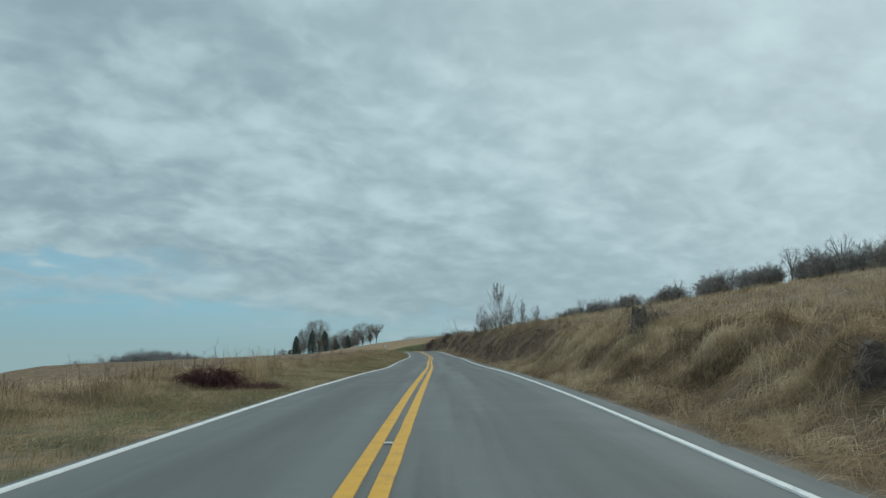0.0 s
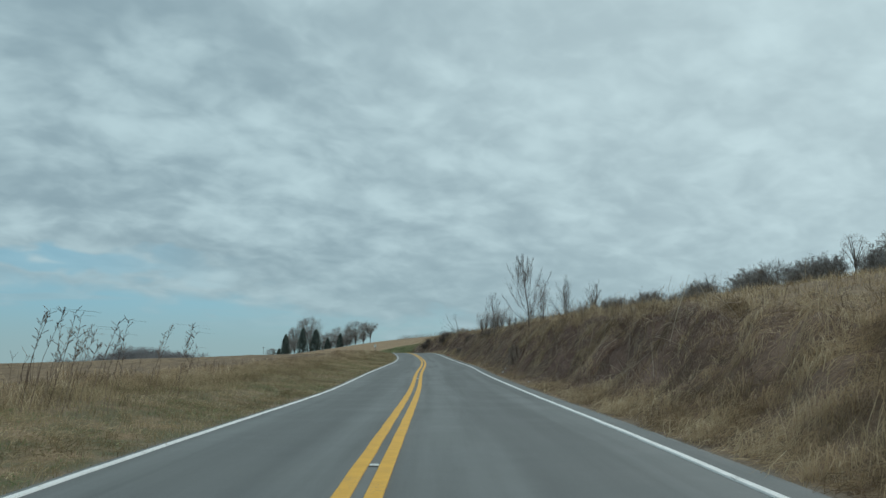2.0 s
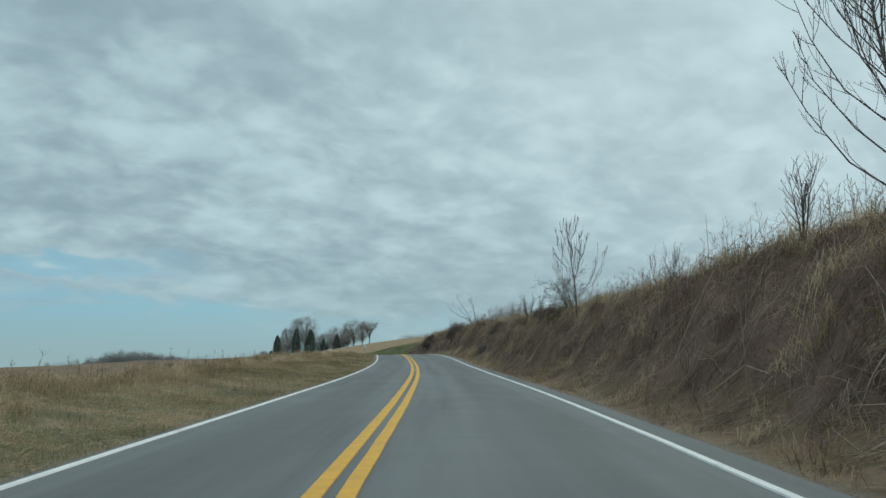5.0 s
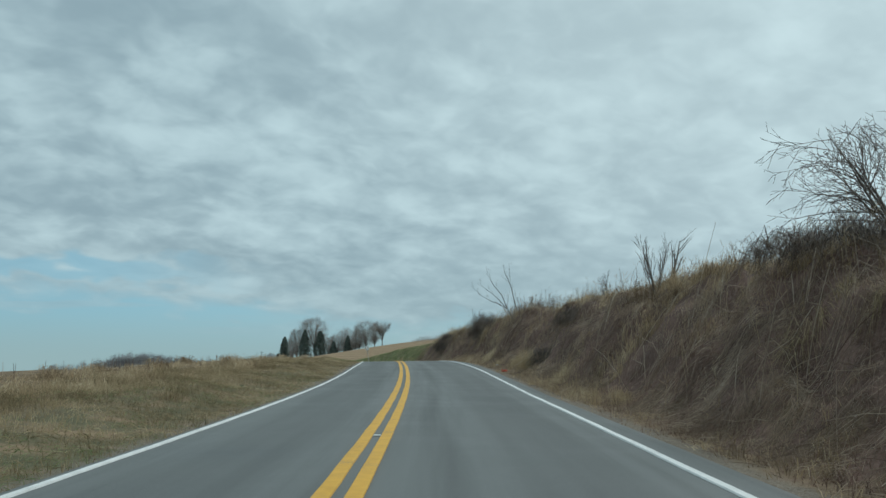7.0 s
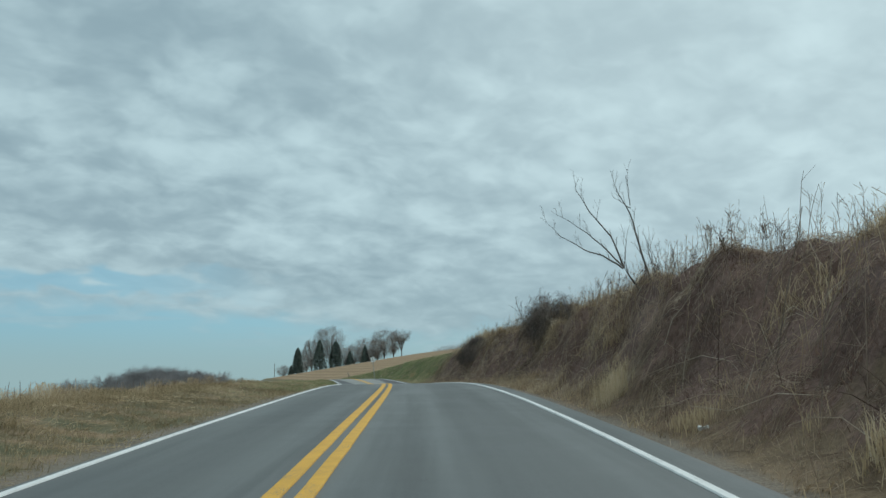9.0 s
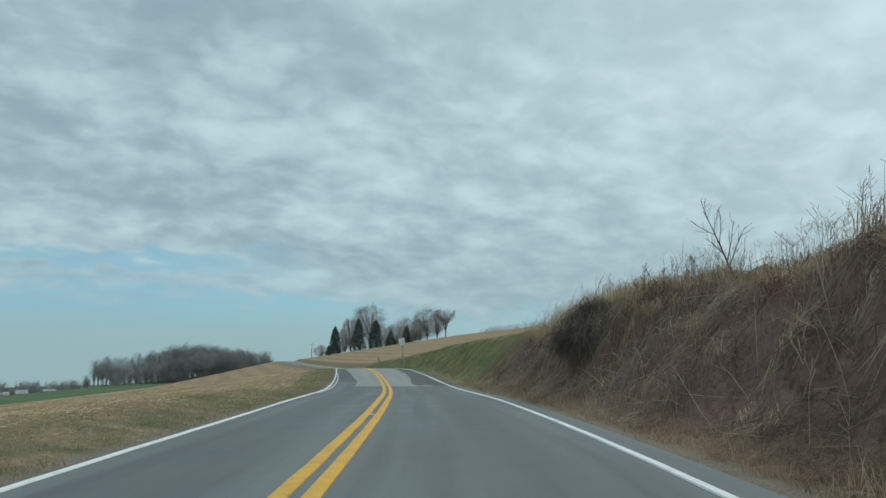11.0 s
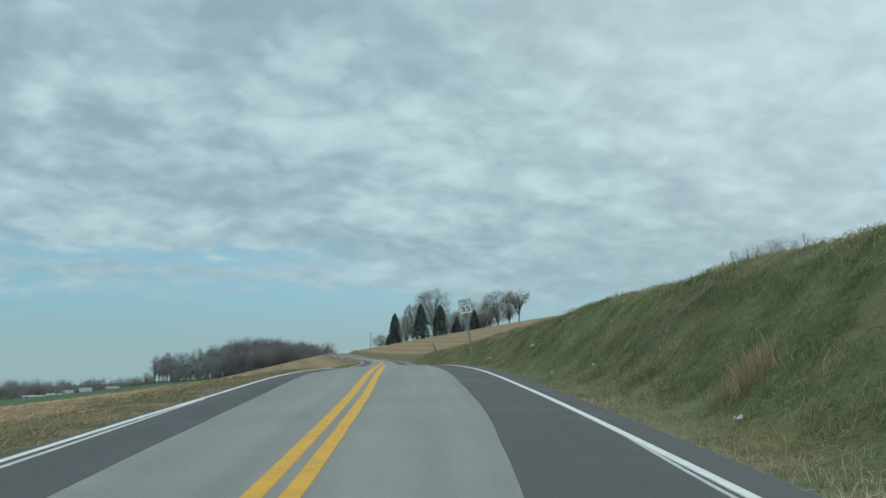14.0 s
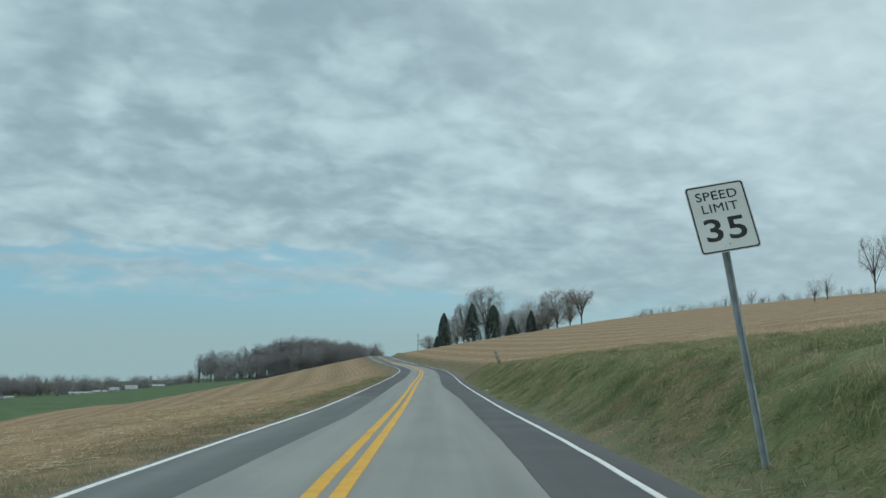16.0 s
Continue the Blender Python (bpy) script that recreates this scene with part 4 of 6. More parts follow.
# left verge: hay mounds behind it
s, l = tufts(620, 1, -4, 180, -11.5, -6.4, 0, lambda s, l: 0.15 + 0.85 * smooth(drift(s, l, 2.4, 19.0), 0.4, 0.62))
mops("hay_mounds", s, l, 44, 0.5, 0.30, 0.010, M_TAN, "mounds of tan dead grass behind the verge", "grass", fan=2.2, down=0.3)
s, l = tufts(420, 1, -4, 180, -8.5, -4.6, 0, lambda s, l: smooth(drift(s, l, 2.2, 87.0), 0.45, 0.65))
mops("dull_tussocks", s, l, 40, 0.3, 0.16, 0.009, M_VERGE, "dull brown tussocks on the verge", "grass", fan=2.2, down=0.3)
s, l = tufts(34000, 8, -4, 345, -8.5, -3.1, 0.12, lambda s, l: beyond_left(s, l) * (1 - 0.88 * smooth(s, 168, 185) * smooth(-l, 4.6, 5.4)))
h = rng.uniform(0.06, 0.22, len(s)) * (1 - 0.35 * smooth(s, 170, 190)) * (1 + 0.9 * smooth(-l, 5.2, 7.0) * (1 - smooth(s, 165, 190)))
blades("verge_grass", s, l, h, np.full(len(s), 0.009), 0.9, M_VERGE, "short brown and green grass on the verge", "grass")
s, l = tufts(11000, 9, -4, 182, -15, -6.2, 0.15, lambda s, l: 0.15 + 0.85 * patchy(s, l) ** 1.5)
blades("roadside_hay", s, l, rng.uniform(0.1, 0.32, len(s)), np.full(len(s), 0.009), 1.3, M_TAN, "tan dead grass behind the verge", "grass")
s, l = tufts(2000, 10, -2, 100, -10.5, -6.4, 0.14, lambda s, l: smooth(drift(s, l, 2.0, 41.0), 0.3, 0.7) * (1 - 0.6 * smooth(s, 45, 90)))
blades("tall_verge_grass", s, l, rng.uniform(0.15, 0.45, len(s)), np.full(len(s), 0.008), 0.8, M_TAN, "tall tan dead grass at the back of the verge", "grass", per=10, lie=0.25)
s, l = tufts(7, 70, 29.0, 30.4, -6.4, -5.4, 0.16)
blades("plume_clump", s, l, rng.uniform(0.6, 1.25, len(s)), np.full(len(s), 0.008), 0.35, M_STRAW, "tall pale plume grass clump on the verge", "grass", per=70)
s, l = tufts(4200, 8, 4, 125, -6.4, -3.2, 0.12, lambda s, l: beyond_left(s, l) * patchy(s, l, 0.6))
blades("green_verge_grass", s, l, rng.uniform(0.05, 0.14, len(s)), np.full(len(s), 0.008), 0.9, M_GREEN, "patches of short green grass on the verge", "grass")
s, l = tufts(4200, 8, 222, 345, 7.5, 16, 0.2, lambda s, l: smooth(l, 6, 12))
blades("field_margin_grass", s, l, rng.uniform(0.10, 0.28, len(s)), np.full(len(s), 0.011), 1.2, M_STRAW, "dead grass along the field margin", "grass")
# corn stubble
def stubble_rows(name, s0, s1, l0, l1, gap, n):
    row = np.round(rng.uniform(l0, l1, n) / gap) * gap
    s, l = rng.uniform(s0, s1, n), row + rng.normal(0, 0.06, n)
    blades(name, s, l, rng.uniform(0.05, 0.15, n), np.full(n, 0.022), 1.1, M_STRAW, "cut corn stubble in rows", "stubble")


stubble_rows("corn_stubble", 180, 345, -45, -5.2, 0.76, 110000)
stubble_rows("corn_stubble", 235, 420, 13, 70, 0.76, 50000)

# ---- trees, shrubs and stumps ----


def spot(x, y):
    """(s, l) of a place."""
    i = int(np.argmin((CX - x) ** 2 + (CY - y) ** 2))
    a = CA[i]
    l = (x - CX[i]) * math.cos(a) + (y - CY[i]) * math.sin(a)
    s = CS[i] - (x - CX[i]) * math.sin(a) + (y - CY[i]) * math.cos(a) if i in (0, len(CS) - 1) else CS[i]
    return s, l


def soil(x, y):
    """Height of the ground at a place, also far from the road, where the sheet's rows turn parallel."""
    s, l = spot(x, y)
    for _ in range(12):
        px, py = place(s, l)
        a = float(np.interp(s, CS, CA))
        dx, dy = x - float(px), y - float(py)
        s += (-dx * math.sin(a) + dy * math.cos(a)) * 0.8
        l += (dx * math.cos(a) + dy * math.sin(a)) * 0.8
    return float(ground_z(s, l))


def thing(name, x, y, z, label, category, group="", turn=0.0):
    ob = new(name)
    ob.empty_display_size = 0.3
    ob.matrix_basis = pose(x, y, z, 0, 0, turn)
    return tagged(ob, label, category, group)


class Growth:
    """Collects tapered tubes."""

    def __init__(self, seed):
        self.r, self.v, self.f = random.Random(seed), {0: [], 1: []}, {0: [], 1: []}

    def tube(self, pts, radii, sides, layer):
        v, f = self.v[layer], self.f[layer]
        start = len(v)
        for i, p in enumerate(pts):
            d = (pts[min(i + 1, len(pts) - 1)] - pts[max(i - 1, 0)]).normalized()
            a = d.cross(Vector((0.3, 0.9, 0.2))).normalized()
            c = d.cross(a)
            for k in range(sides):
                t = 2 * math.pi * k / sides
                v.append(p + (a * math.cos(t) + c * math.sin(t)) * radii[i])
        for i in range(len(pts) - 1):
            for k in range(sides):
                a0, b0 = start + i * sides + k, start + i * sides + (k + 1) % sides
                f.append((a0, b0, b0 + sides, a0 + sides))

    def branch(self, p, d, length, radius, depth, plan):
        r = self.r
        n = 4 if depth < 2 else 3
        pts, radii = [p.copy()], [radius]
        d = d.normalized()
        for i in range(n):
            d = (d + Vector((r.uniform(-1, 1), r.uniform(-1, 1), r.uniform(-1, 1))) * plan["bend"] + Vector((0, 0, plan["up"][min(depth, len(plan["up"]) - 1)]))).normalized()
            p = p + d * length / n
            pts.append(p.copy())
            radii.append(max(radius * (1 - 0.8 * (i + 1) / n), plan["thin"] * 0.6))
        self.tube(pts, radii, 6 if depth == 0 else 4 if depth == 1 else 3, 0 if depth < plan.get("wood", 2) else 1)
        if depth >= plan["depth"]:
            return
        many = plan["kids"][min(depth, len(plan["kids"]) - 1)]
        lo = plan.get("bare", 0.3) if depth == 0 else 0.2
        for k in range(many):
            w = lo + (1 - lo) * (k + r.uniform(0.2, 0.8)) / many
            i = min(int(w * n), n - 1)
            q = pts[i].lerp(pts[i + 1], w * n - i)
            along = (pts[i + 1] - pts[i]).normalized()
            side = along.cross(Vector((r.uniform(-1, 1), r.uniform(-1, 1), r.uniform(-0.3, 1)))).normalized()
            spread = math.radians(r.uniform(*plan["angle"]))
            kid = length * (plan["ratio"][min(depth, 2)] if isinstance(plan["ratio"], tuple) else plan["ratio"]) * r.uniform(0.7, 1.15) * (1.15 - plan.get("taper", 0.55) * w)
            self.branch(q, along * math.cos(spread) + side * math.sin(spread), kid, max(radius * (1 - 0.7 * w) * 0.6, plan["thin"]), depth + 1, plan)


def bare_tree(x, y, height, label, plan, seed, name="bare_tree", lean=(0, 0), stems=1, group="", bark=None, twig=None, z=None):
    root = thing(name, x, y, soil(x, y) - 0.12 if z is None else z, label, "shrub" if "shrub" in name else "tree", group)
    g = Growth(seed)
    for k in range(stems):
        off = Vector((g.r.uniform(-1, 1), g.r.uniform(-1, 1), 0)) * (0.10 * height if stems > 1 else 0)
        d = Vector((lean[0], lean[1], 1)) + off * (0.9 if stems < 6 else 1.6) / max(height * 0.15, 0.2) * 0.35
        g.branch(off * 0.35, d, height * g.r.uniform(0.72, 1.0) if stems > 1 else height * plan.get("stem", 0.9), plan["thick"] * (0.6 if stems > 1 else 1), 0, plan)
    part("trunk", g.v[0], g.f[0], bark or M_BARK, root, flat=False)
    if g.v[1]:
        part("crown", g.v[1], g.f[1], twig or M_TWIG, root)
    return root


SPARSE = dict(depth=2, kids=(8, 5), up=(0.05, 0.12, 0.10), bend=0.12, angle=(22, 45), ratio=0.5, thick=0.035, thin=0.005, bare=0.2)
ARCH = dict(depth=3, kids=(8, 6, 2), up=(0.0, -0.05, -0.02), bend=0.13, angle=(25, 55), ratio=0.6, thick=0.05, thin=0.006, bare=0.2)
HEDGE = dict(depth=3, kids=(9, 6, 4), up=(0.02, 0.02, 0.03), bend=0.2, angle=(30, 75), ratio=0.6, thick=0.07, thin=0.022, bare=0.02)



def upright_tree(x, y, h, label, seed, n=44, wide=62, kids=6, lean=(0, 0), thick=0.05, name="bare_tree", first=0.1, reach=0.52, thin=0.0055):
    """A young tree whose long shoots leave the stem at a slant and curve upward."""
    g = np.random.default_rng(seed)
    root = thing(name, x, y, soil(x, y) - 0.12, label, "shrub" if "shrub" in name else "tree")

    def shoots(p, length, slant, turn, bend):
        out, q = [p], p
        for k in range(3):
            a = np.radians(np.clip(slant - bend * k, 3, 100))
            d = np.stack([np.sin(a) * np.cos(turn), np.sin(a) * np.sin(turn), np.cos(a)], 1)
            q = q + (d + g.normal(0, 0.07, d.shape)) * (length / 3)[:, None]
            out.append(q)
        return np.stack(out, 1)

    def along(P, u):
        w = np.clip(u, 0, 0.999) * 3
        i = w.astype(int)
        k = np.arange(len(P))
        return P[k, i] + (P[k, i + 1] - P[k, i]) * (w - i)[:, None]

    stem = np.array([[[0, 0, 0], [lean[0] * 0.3 * h + 0.04, lean[1] * 0.3 * h, h * 0.29], [lean[0] * 0.7 * h - 0.05, lean[1] * 0.7 * h, h * 0.57], [lean[0] * h, lean[1] * h, h * 0.86]]], float)
    groups = [(stem, np.array([[thick, thick * 0.7, thick * 0.4, thin]]))]
    u = np.sort(first + (0.93 - first) * g.random(n) ** 0.9)
    P = shoots(along(np.repeat(stem, n, 0), u), h * (reach * (1 - u**1.5) + 0.13) * g.uniform(0.75, 1.1, n), wide - (wide - 26) * u + g.normal(0, 6, n), g.uniform(0, 6.283, n), 14)
    r1 = (thick * (0.42 - 0.28 * u))[:, None]
    groups.append((P, np.maximum(r1 * (1, 0.75, 0.5, 0.25), thin)))
    for many, size, fat in ((kids, 0.42, 0.6), (3, 0.45, 0.5)):
        k = np.repeat(np.arange(len(P)), many)
        v = g.uniform(0.18, 0.9, len(k))
        span = np.linalg.norm(P[k, 3] - P[k, 0], axis=1)
        d = P[k, 3] - P[k, 0]
        turn = np.arctan2(d[:, 1], d[:, 0]) + g.choice((-1, 1), len(k)) * g.uniform(0.5, 1.4, len(k))
        slant = np.degrees(np.arccos(np.clip(d[:, 2] / np.maximum(span, 1e-6), -1, 1))) + g.normal(4, 10, len(k))
        P = shoots(along(P[k], v), span * size * (1.25 - v) * g.uniform(0.6, 1.1, len(k)), slant, turn, 10)
        groups.append((P, np.maximum(r1[k] * fat * (0.7, 0.55, 0.4, 0.2), thin * 0.8 * np.ones(4))))
        r1 = r1[k] * fat
    rods("trunk", groups[:1], M_BARK, root, 6)
    rods("crown", groups[1:], M_TWIG, root)
    return root


upright_tree(6.25, 90.8, 5.9, "slender bare tree with steep upright branches on the bank", 3, n=50, wide=58, kids=7, reach=0.46, first=0.12, lean=(-0.07, 0), thin=0.0045)
upright_tree(5.45, 116.7, 5.3, "small thin bare sapling on the bank top", 5, n=24, wide=46, kids=5, lean=(-0.05, 0), thick=0.04, thin=0.007, reach=0.42, first=0.22)
bare_tree(7.0, 89.3, 2.3, "spreading bare shrub beside a slender tree", dict(SPARSE, bend=0.22), 6, "bare_shrub", stems=5)
bare_tree(7.75, 82.4, 3.0, "thin bare shrub with arching stems", dict(SPARSE, kids=(9, 6)), 8, "bare_shrub", stems=6)
bare_tree(8.3, 77.0, 2.0, "thin bare shrub among weeds on the bank top", SPARSE, 9, "bare_shrub", stems=5)
bare_tree(6.75, 126.0, 2.6, "wide bare shrub with tangled drooping branches", ARCH, 11, "bare_shrub", lean=(-0.45, 0.1), stems=8)


def forked_sapling(x, y, label, limbs, seed):
    """A sapling of a few long bowed limbs; each limb is its thickness at the foot and its bends in the plane of the fork."""
    root = thing("bare_tree", x, y, soil(x, y) - 0.1, label, "tree")
    g = Growth(seed)
    for thick, path in limbs:
        sway = g.r.uniform(-0.16, 0.16)
        coarse = [Vector((u, sway * (v - path[0][1]), v + 0.06)) for u, v in path]
        pts = []
        for a, b in zip(coarse[:-1], coarse[1:]):
            for w in (0.0, 0.34, 0.67):
                pts.append(a.lerp(b, w) + Vector((g.r.gauss(0, 0.012), g.r.gauss(0, 0.02), g.r.gauss(0, 0.012))))
        pts.append(coarse[-1])
        radii = [max(thick * (1 - 0.9 * k / (len(pts) - 1)), 0.004) for k in range(len(pts))]
        g.tube(pts, radii, 6, 0)
        for k in range(2, len(pts) - 1):
            if g.r.random() < 0.72:
                along = (pts[k + 1] - pts[k]).normalized()
                side = Vector((g.r.uniform(-1, 1), g.r.uniform(-0.6, 0.6), g.r.uniform(0.2, 1)))
                g.branch(pts[k], along * 0.8 + side * 0.7, g.r.uniform(0.18, 0.62), max(radii[k] * 0.45, 0.005), 1, dict(SPARSE, kids=(3, 3), thin=0.0045))
    part("trunk", g.v[0], g.f[0], M_BARK, root, flat=False)
    part("crown", g.v[1], g.f[1], M_TWIG, root)
    return root


forked_sapling(2.57, 168.6, "bare forked sapling leaning out over the bank", (
    (0.042, [(0.05, -0.2), (-0.28, 0.30), (-0.44, 0.54)]),
    (0.028, [(-0.42, 0.50), (-1.0, 0.85), (-1.55, 1.04), (-2.2, 1.46), (-2.77, 2.0)]),
    (0.024, [(-0.43, 0.53), (-0.99, 1.16), (-1.4, 1.55), (-1.9, 1.92), (-2.43, 2.25)]),
    (0.028, [(-0.41, 0.50), (-0.75, 1.41), (-1.33, 2.18), (-1.71, 2.8), (-1.72, 3.07)]),
    (0.013, [(-0.42, 0.52), (-0.33, 1.24), (-0.22, 1.74)])), 14)
forked_sapling(2.84, 168.5, "bare sapling with slim upright stems", (
    (0.034, [(0.04, -0.2), (-0.22, 0.98), (-0.41, 1.92), (-0.71, 2.52), (-0.91, 3.27)]),
    (0.014, [(-0.43, 2.0), (-0.70, 2.2), (-0.93, 2.36)]),
    (0.016, [(-0.48, 2.1), (-0.46, 2.5), (-0.54, 3.0)]),
    (0.016, [(0.20, -0.1), (0.02, 0.7), (-0.09, 1.2)]),
    (0.014, [(0.24, -0.1), (0.12, 0.5), (0.01, 1.03)]),
    (0.012, [(0.40, -0.1), (0.22, 0.5), (0.03, 1.0)])), 15)
bare_tree(6.1, 141.0, 2.4, "bare sapling with a thick leaning stem", dict(SPARSE, thick=0.06), 17, lean=(0.28, 0.1))
bare_tree(5.5, 139.6, 1.7, "cluster of upright bare shoots on the bank top", dict(SPARSE, angle=(12, 28)), 16, "bare_shrub", stems=6)
bare_tree(5.8, 150.6, 1.3, "thin leafless shrub on the bank top", SPARSE, 18, "bare_shrub", stems=2)
bare_tree(6.9, 96.0, 1.6, "thin leafless shrub on the bank top", SPARSE, 19, "bare_shrub", stems=5)
bare_tree(6.2, 104.0, 1.8, "thin leafless shrub on the bank top", SPARSE, 20, "bare_shrub", stems=5)
bare_tree(0.95, 199.3, 2.4, "thin bare sapling on the bank top", dict(SPARSE, thin=0.008), 21, lean=(-0.5, 0))


def conifer(x, y, height, seed):
    root = thing("conifer", x, y, soil(x, y) - 0.2, "dark green conifer with a pointed crown on the hilltop", "tree", "hilltop grove")
    g = Growth(seed)
    g.tube([Vector((0, 0, 0)), Vector((0, 0, height * 0.6)), Vector((0, 0, height))], [0.3, 0.18, 0.03], 6, 0)
    part("trunk", g.v[0], g.f[0], M_BARK, root)
    r = random.Random(seed)
    v, f = [], []
    wide = height * (0.34, 0.29, 0.33, 0.36)[seed % 4]
    whorls = int(height * 2.2)
    for k in range(3600):
        w = ((r.random() ** 0.75) * whorls // 1 + r.gauss(0.5, 0.22)) / whorls
        w = min(max(w, 0.0), 1.0)
        a = r.uniform(0, 2 * math.pi)
        edge = wide * (1 - w) ** (0.5 + 0.08 * (seed % 3)) * (0.86 + 0.14 * math.sin(5 * a + 9 * w + seed)) + 0.15
        t = r.uniform(0.35, 1.0) ** 0.6
        p = Vector((math.cos(a) * edge * t, math.sin(a) * edge * t, height * (0.05 + 0.95 * w) - 0.28 * edge * t))
        d = Vector((math.cos(a) * 0.7, math.sin(a) * 0.7, r.uniform(-1.1, -0.2))) * r.uniform(0.4, 0.85)
        q, i = Vector((-math.sin(a), math.cos(a), r.uniform(-0.3, 0.3))) * r.uniform(0.2, 0.5), len(v)
        v += [p - d * 0.5, p + q, p + d * 0.6, p - q]
        f.append((i, i + 1, i + 2, i + 3))
    part("crown", v, f, M_FIR, root)


def from_end(px_angle, d):
    """A place seen from the end of the drive: degrees to the right of its heading, metres away."""
    a = radians(13.86 - px_angle)
    return -18.64 - math.sin(a) * d, 255.89 + math.cos(a) * d


for ang, d, h, seed in ((0.08, 350, 15.0, 1), (1.98, 362, 18.0, 2), (3.38, 362, 16.0, 3), (4.6, 352, 8.5, 4), (5.9, 345, 10.0, 5), (-0.35, 372, 7.0, 6)):
    conifer(*from_end(ang, d), h, seed)

def dome_rods(seed, height, wide, limbs=13, subs=9, twigs=8, low=0.30, fat=1.0):
    """Rods of a leafless tree with a rounded crown: limbs fan out from the trunk, and their twigs end near a dome."""
    g = np.random.default_rng(seed)
    mid = np.array([0, 0, height * (0.5 + low * 0.5)])
    half = np.array([wide / 2, wide / 2, height * (1 - low) / 2])

    def shell(v, f):
        v = v / np.linalg.norm(v, axis=-1, keepdims=True)
        lump = 1 + 0.10 * np.sin(4 * np.arctan2(v[..., 1], v[..., 0]) + seed) + 0.08 * np.sin(5 * v[..., 2] + seed)
        return mid + half * v * (f * lump)[..., None]

    def bent(p, q, lift):
        m = (p + q) / 2
        m[:, 2] += lift * np.linalg.norm(q - p, axis=1)
        return np.stack([p, m, q], 1)

    fork = g.uniform(0.16, 0.45, limbs) * height * (0.5 + low)
    v = g.normal(0, 1, (limbs, 3))
    v[:, 2] = v[:, 2] * 0.85 + 0.25
    ends = shell(v, g.uniform(0.6, 0.85, limbs))
    start = np.stack([np.zeros(limbs), np.zeros(limbs), fork], 1)
    L = bent(start, ends, 0.06)
    r0 = 0.019 * height * fat
    trunk = np.array([[[0, 0, 0], [0.01 * height, 0, height * 0.3], [0, 0.01 * height, height * 0.62]]])
    out = [(trunk, np.array([[r0, r0 * 0.75, r0 * 0.3]])), (L, np.repeat([[r0 * 0.5, r0 * 0.34, r0 * 0.16]], limbs, 0))]
    k = np.repeat(np.arange(limbs), subs)
    u = g.uniform(0.35, 1.0, len(k))[:, None]
    p = np.where(u < 0.5, L[k, 0] + (L[k, 1] - L[k, 0]) * u * 2, L[k, 1] + (L[k, 2] - L[k, 1]) * (u * 2 - 1))
    v2 = (p - mid) / half + g.normal(0, 0.42, (len(k), 3)) + (0, 0, 0.12)
    q = shell(v2, g.uniform(0.72, 0.97, len(k)))
    S = bent(p, q, 0.05)
    out.append((S, np.repeat([[r0 * 0.15, r0 * 0.11, r0 * 0.07]], len(k), 0)))
    k = np.repeat(np.arange(len(k)), twigs)
    u = g.uniform(0.25, 1.0, len(k))[:, None]
    p = np.where(u < 0.5, S[k, 0] + (S[k, 1] - S[k, 0]) * u * 2, S[k, 1] + (S[k, 2] - S[k, 1]) * (u * 2 - 1))
    v3 = (p - mid) / half + g.normal(0, 0.22, (len(k), 3)) + (0, 0, 0.05)
    q = p + (shell(v3, g.uniform(0.88, 1.06, len(k))) - p) * g.uniform(0.5, 1.0, (len(k), 1))
    out.append((np.stack([p, q], 1), np.repeat([[r0 * 0.062, r0 * 0.038]], len(k), 0)))
    return out


def dome_tree(x, y, h, w, label, seed, group, low=0.3, fat=1.0, **more):
    root = thing("bare_tree", x, y, soil(x, y) - 0.2, label, "tree", group)
    g = dome_rods(seed, h, w, low=low, fat=fat, **more)
    rods("trunk", g[:2], M_BARK, root, 5)
    rods("crown", g[2:], M_HAZETWIG, root)
    return root


for ang, d, h, w, seed, low in ((3.0, 395, 29, 18, 31, 0.25), (0.95, 385, 17, 12, 32, 0.2), (1.4, 398, 22, 11, 41, 0.25), (5.0, 372, 14, 13, 33, 0.05), (5.6, 380, 17, 14, 34, 0.08), (6.3, 366, 16, 14, 43, 0.08),
                                (7.0, 352, 13.5, 11, 35, 0.05), (7.6, 345, 17.5, 15, 36, 0.1), (8.45, 330, 14.5, 9, 40, 0.15), (9.2, 318, 15.0, 9, 37, 0.5), (4.2, 380, 13, 10, 42, 0.1), (-0.95, 385, 9, 8, 39, 0.2), (6.6, 345, 9, 7, 38, 0.1), (0.4, 372, 10, 8, 44, 0.1)):
    dome_tree(*from_end(ang, d), h, w * 1.18, "tall leafless deciduous tree on the hilltop", seed, "hilltop grove", low, limbs=14, subs=11, twigs=9)

# the hedgerow along the crest of the hill
protos = []
for k in range(4):
    protos.append(bare_tree(*[float(c) for c in place(150 + 3 * k, 83.0)], 3.6 + 0.5 * k, "dense leafless grey-brown hedgerow shrub", HEDGE, 50 + k, "hedge_shrub", stems=7, group="hedgerow", twig=M_HAZETWIG))
r = random.Random(4)
for k in range(150):
    s0 = 92 + k * 1.5
    x, y = (float(c) for c in place(s0 + r.uniform(-1, 1), 82 + r.uniform(-3, 3) + 4 * math.sin(k * 0.4)))
    copy_thing(protos[k % 4], pose(x, y, soil(x, y) - 0.15, 0, 0, r.uniform(0, 360)) @ Matrix.Scale(r.uniform(0.65, 1.15), 4))
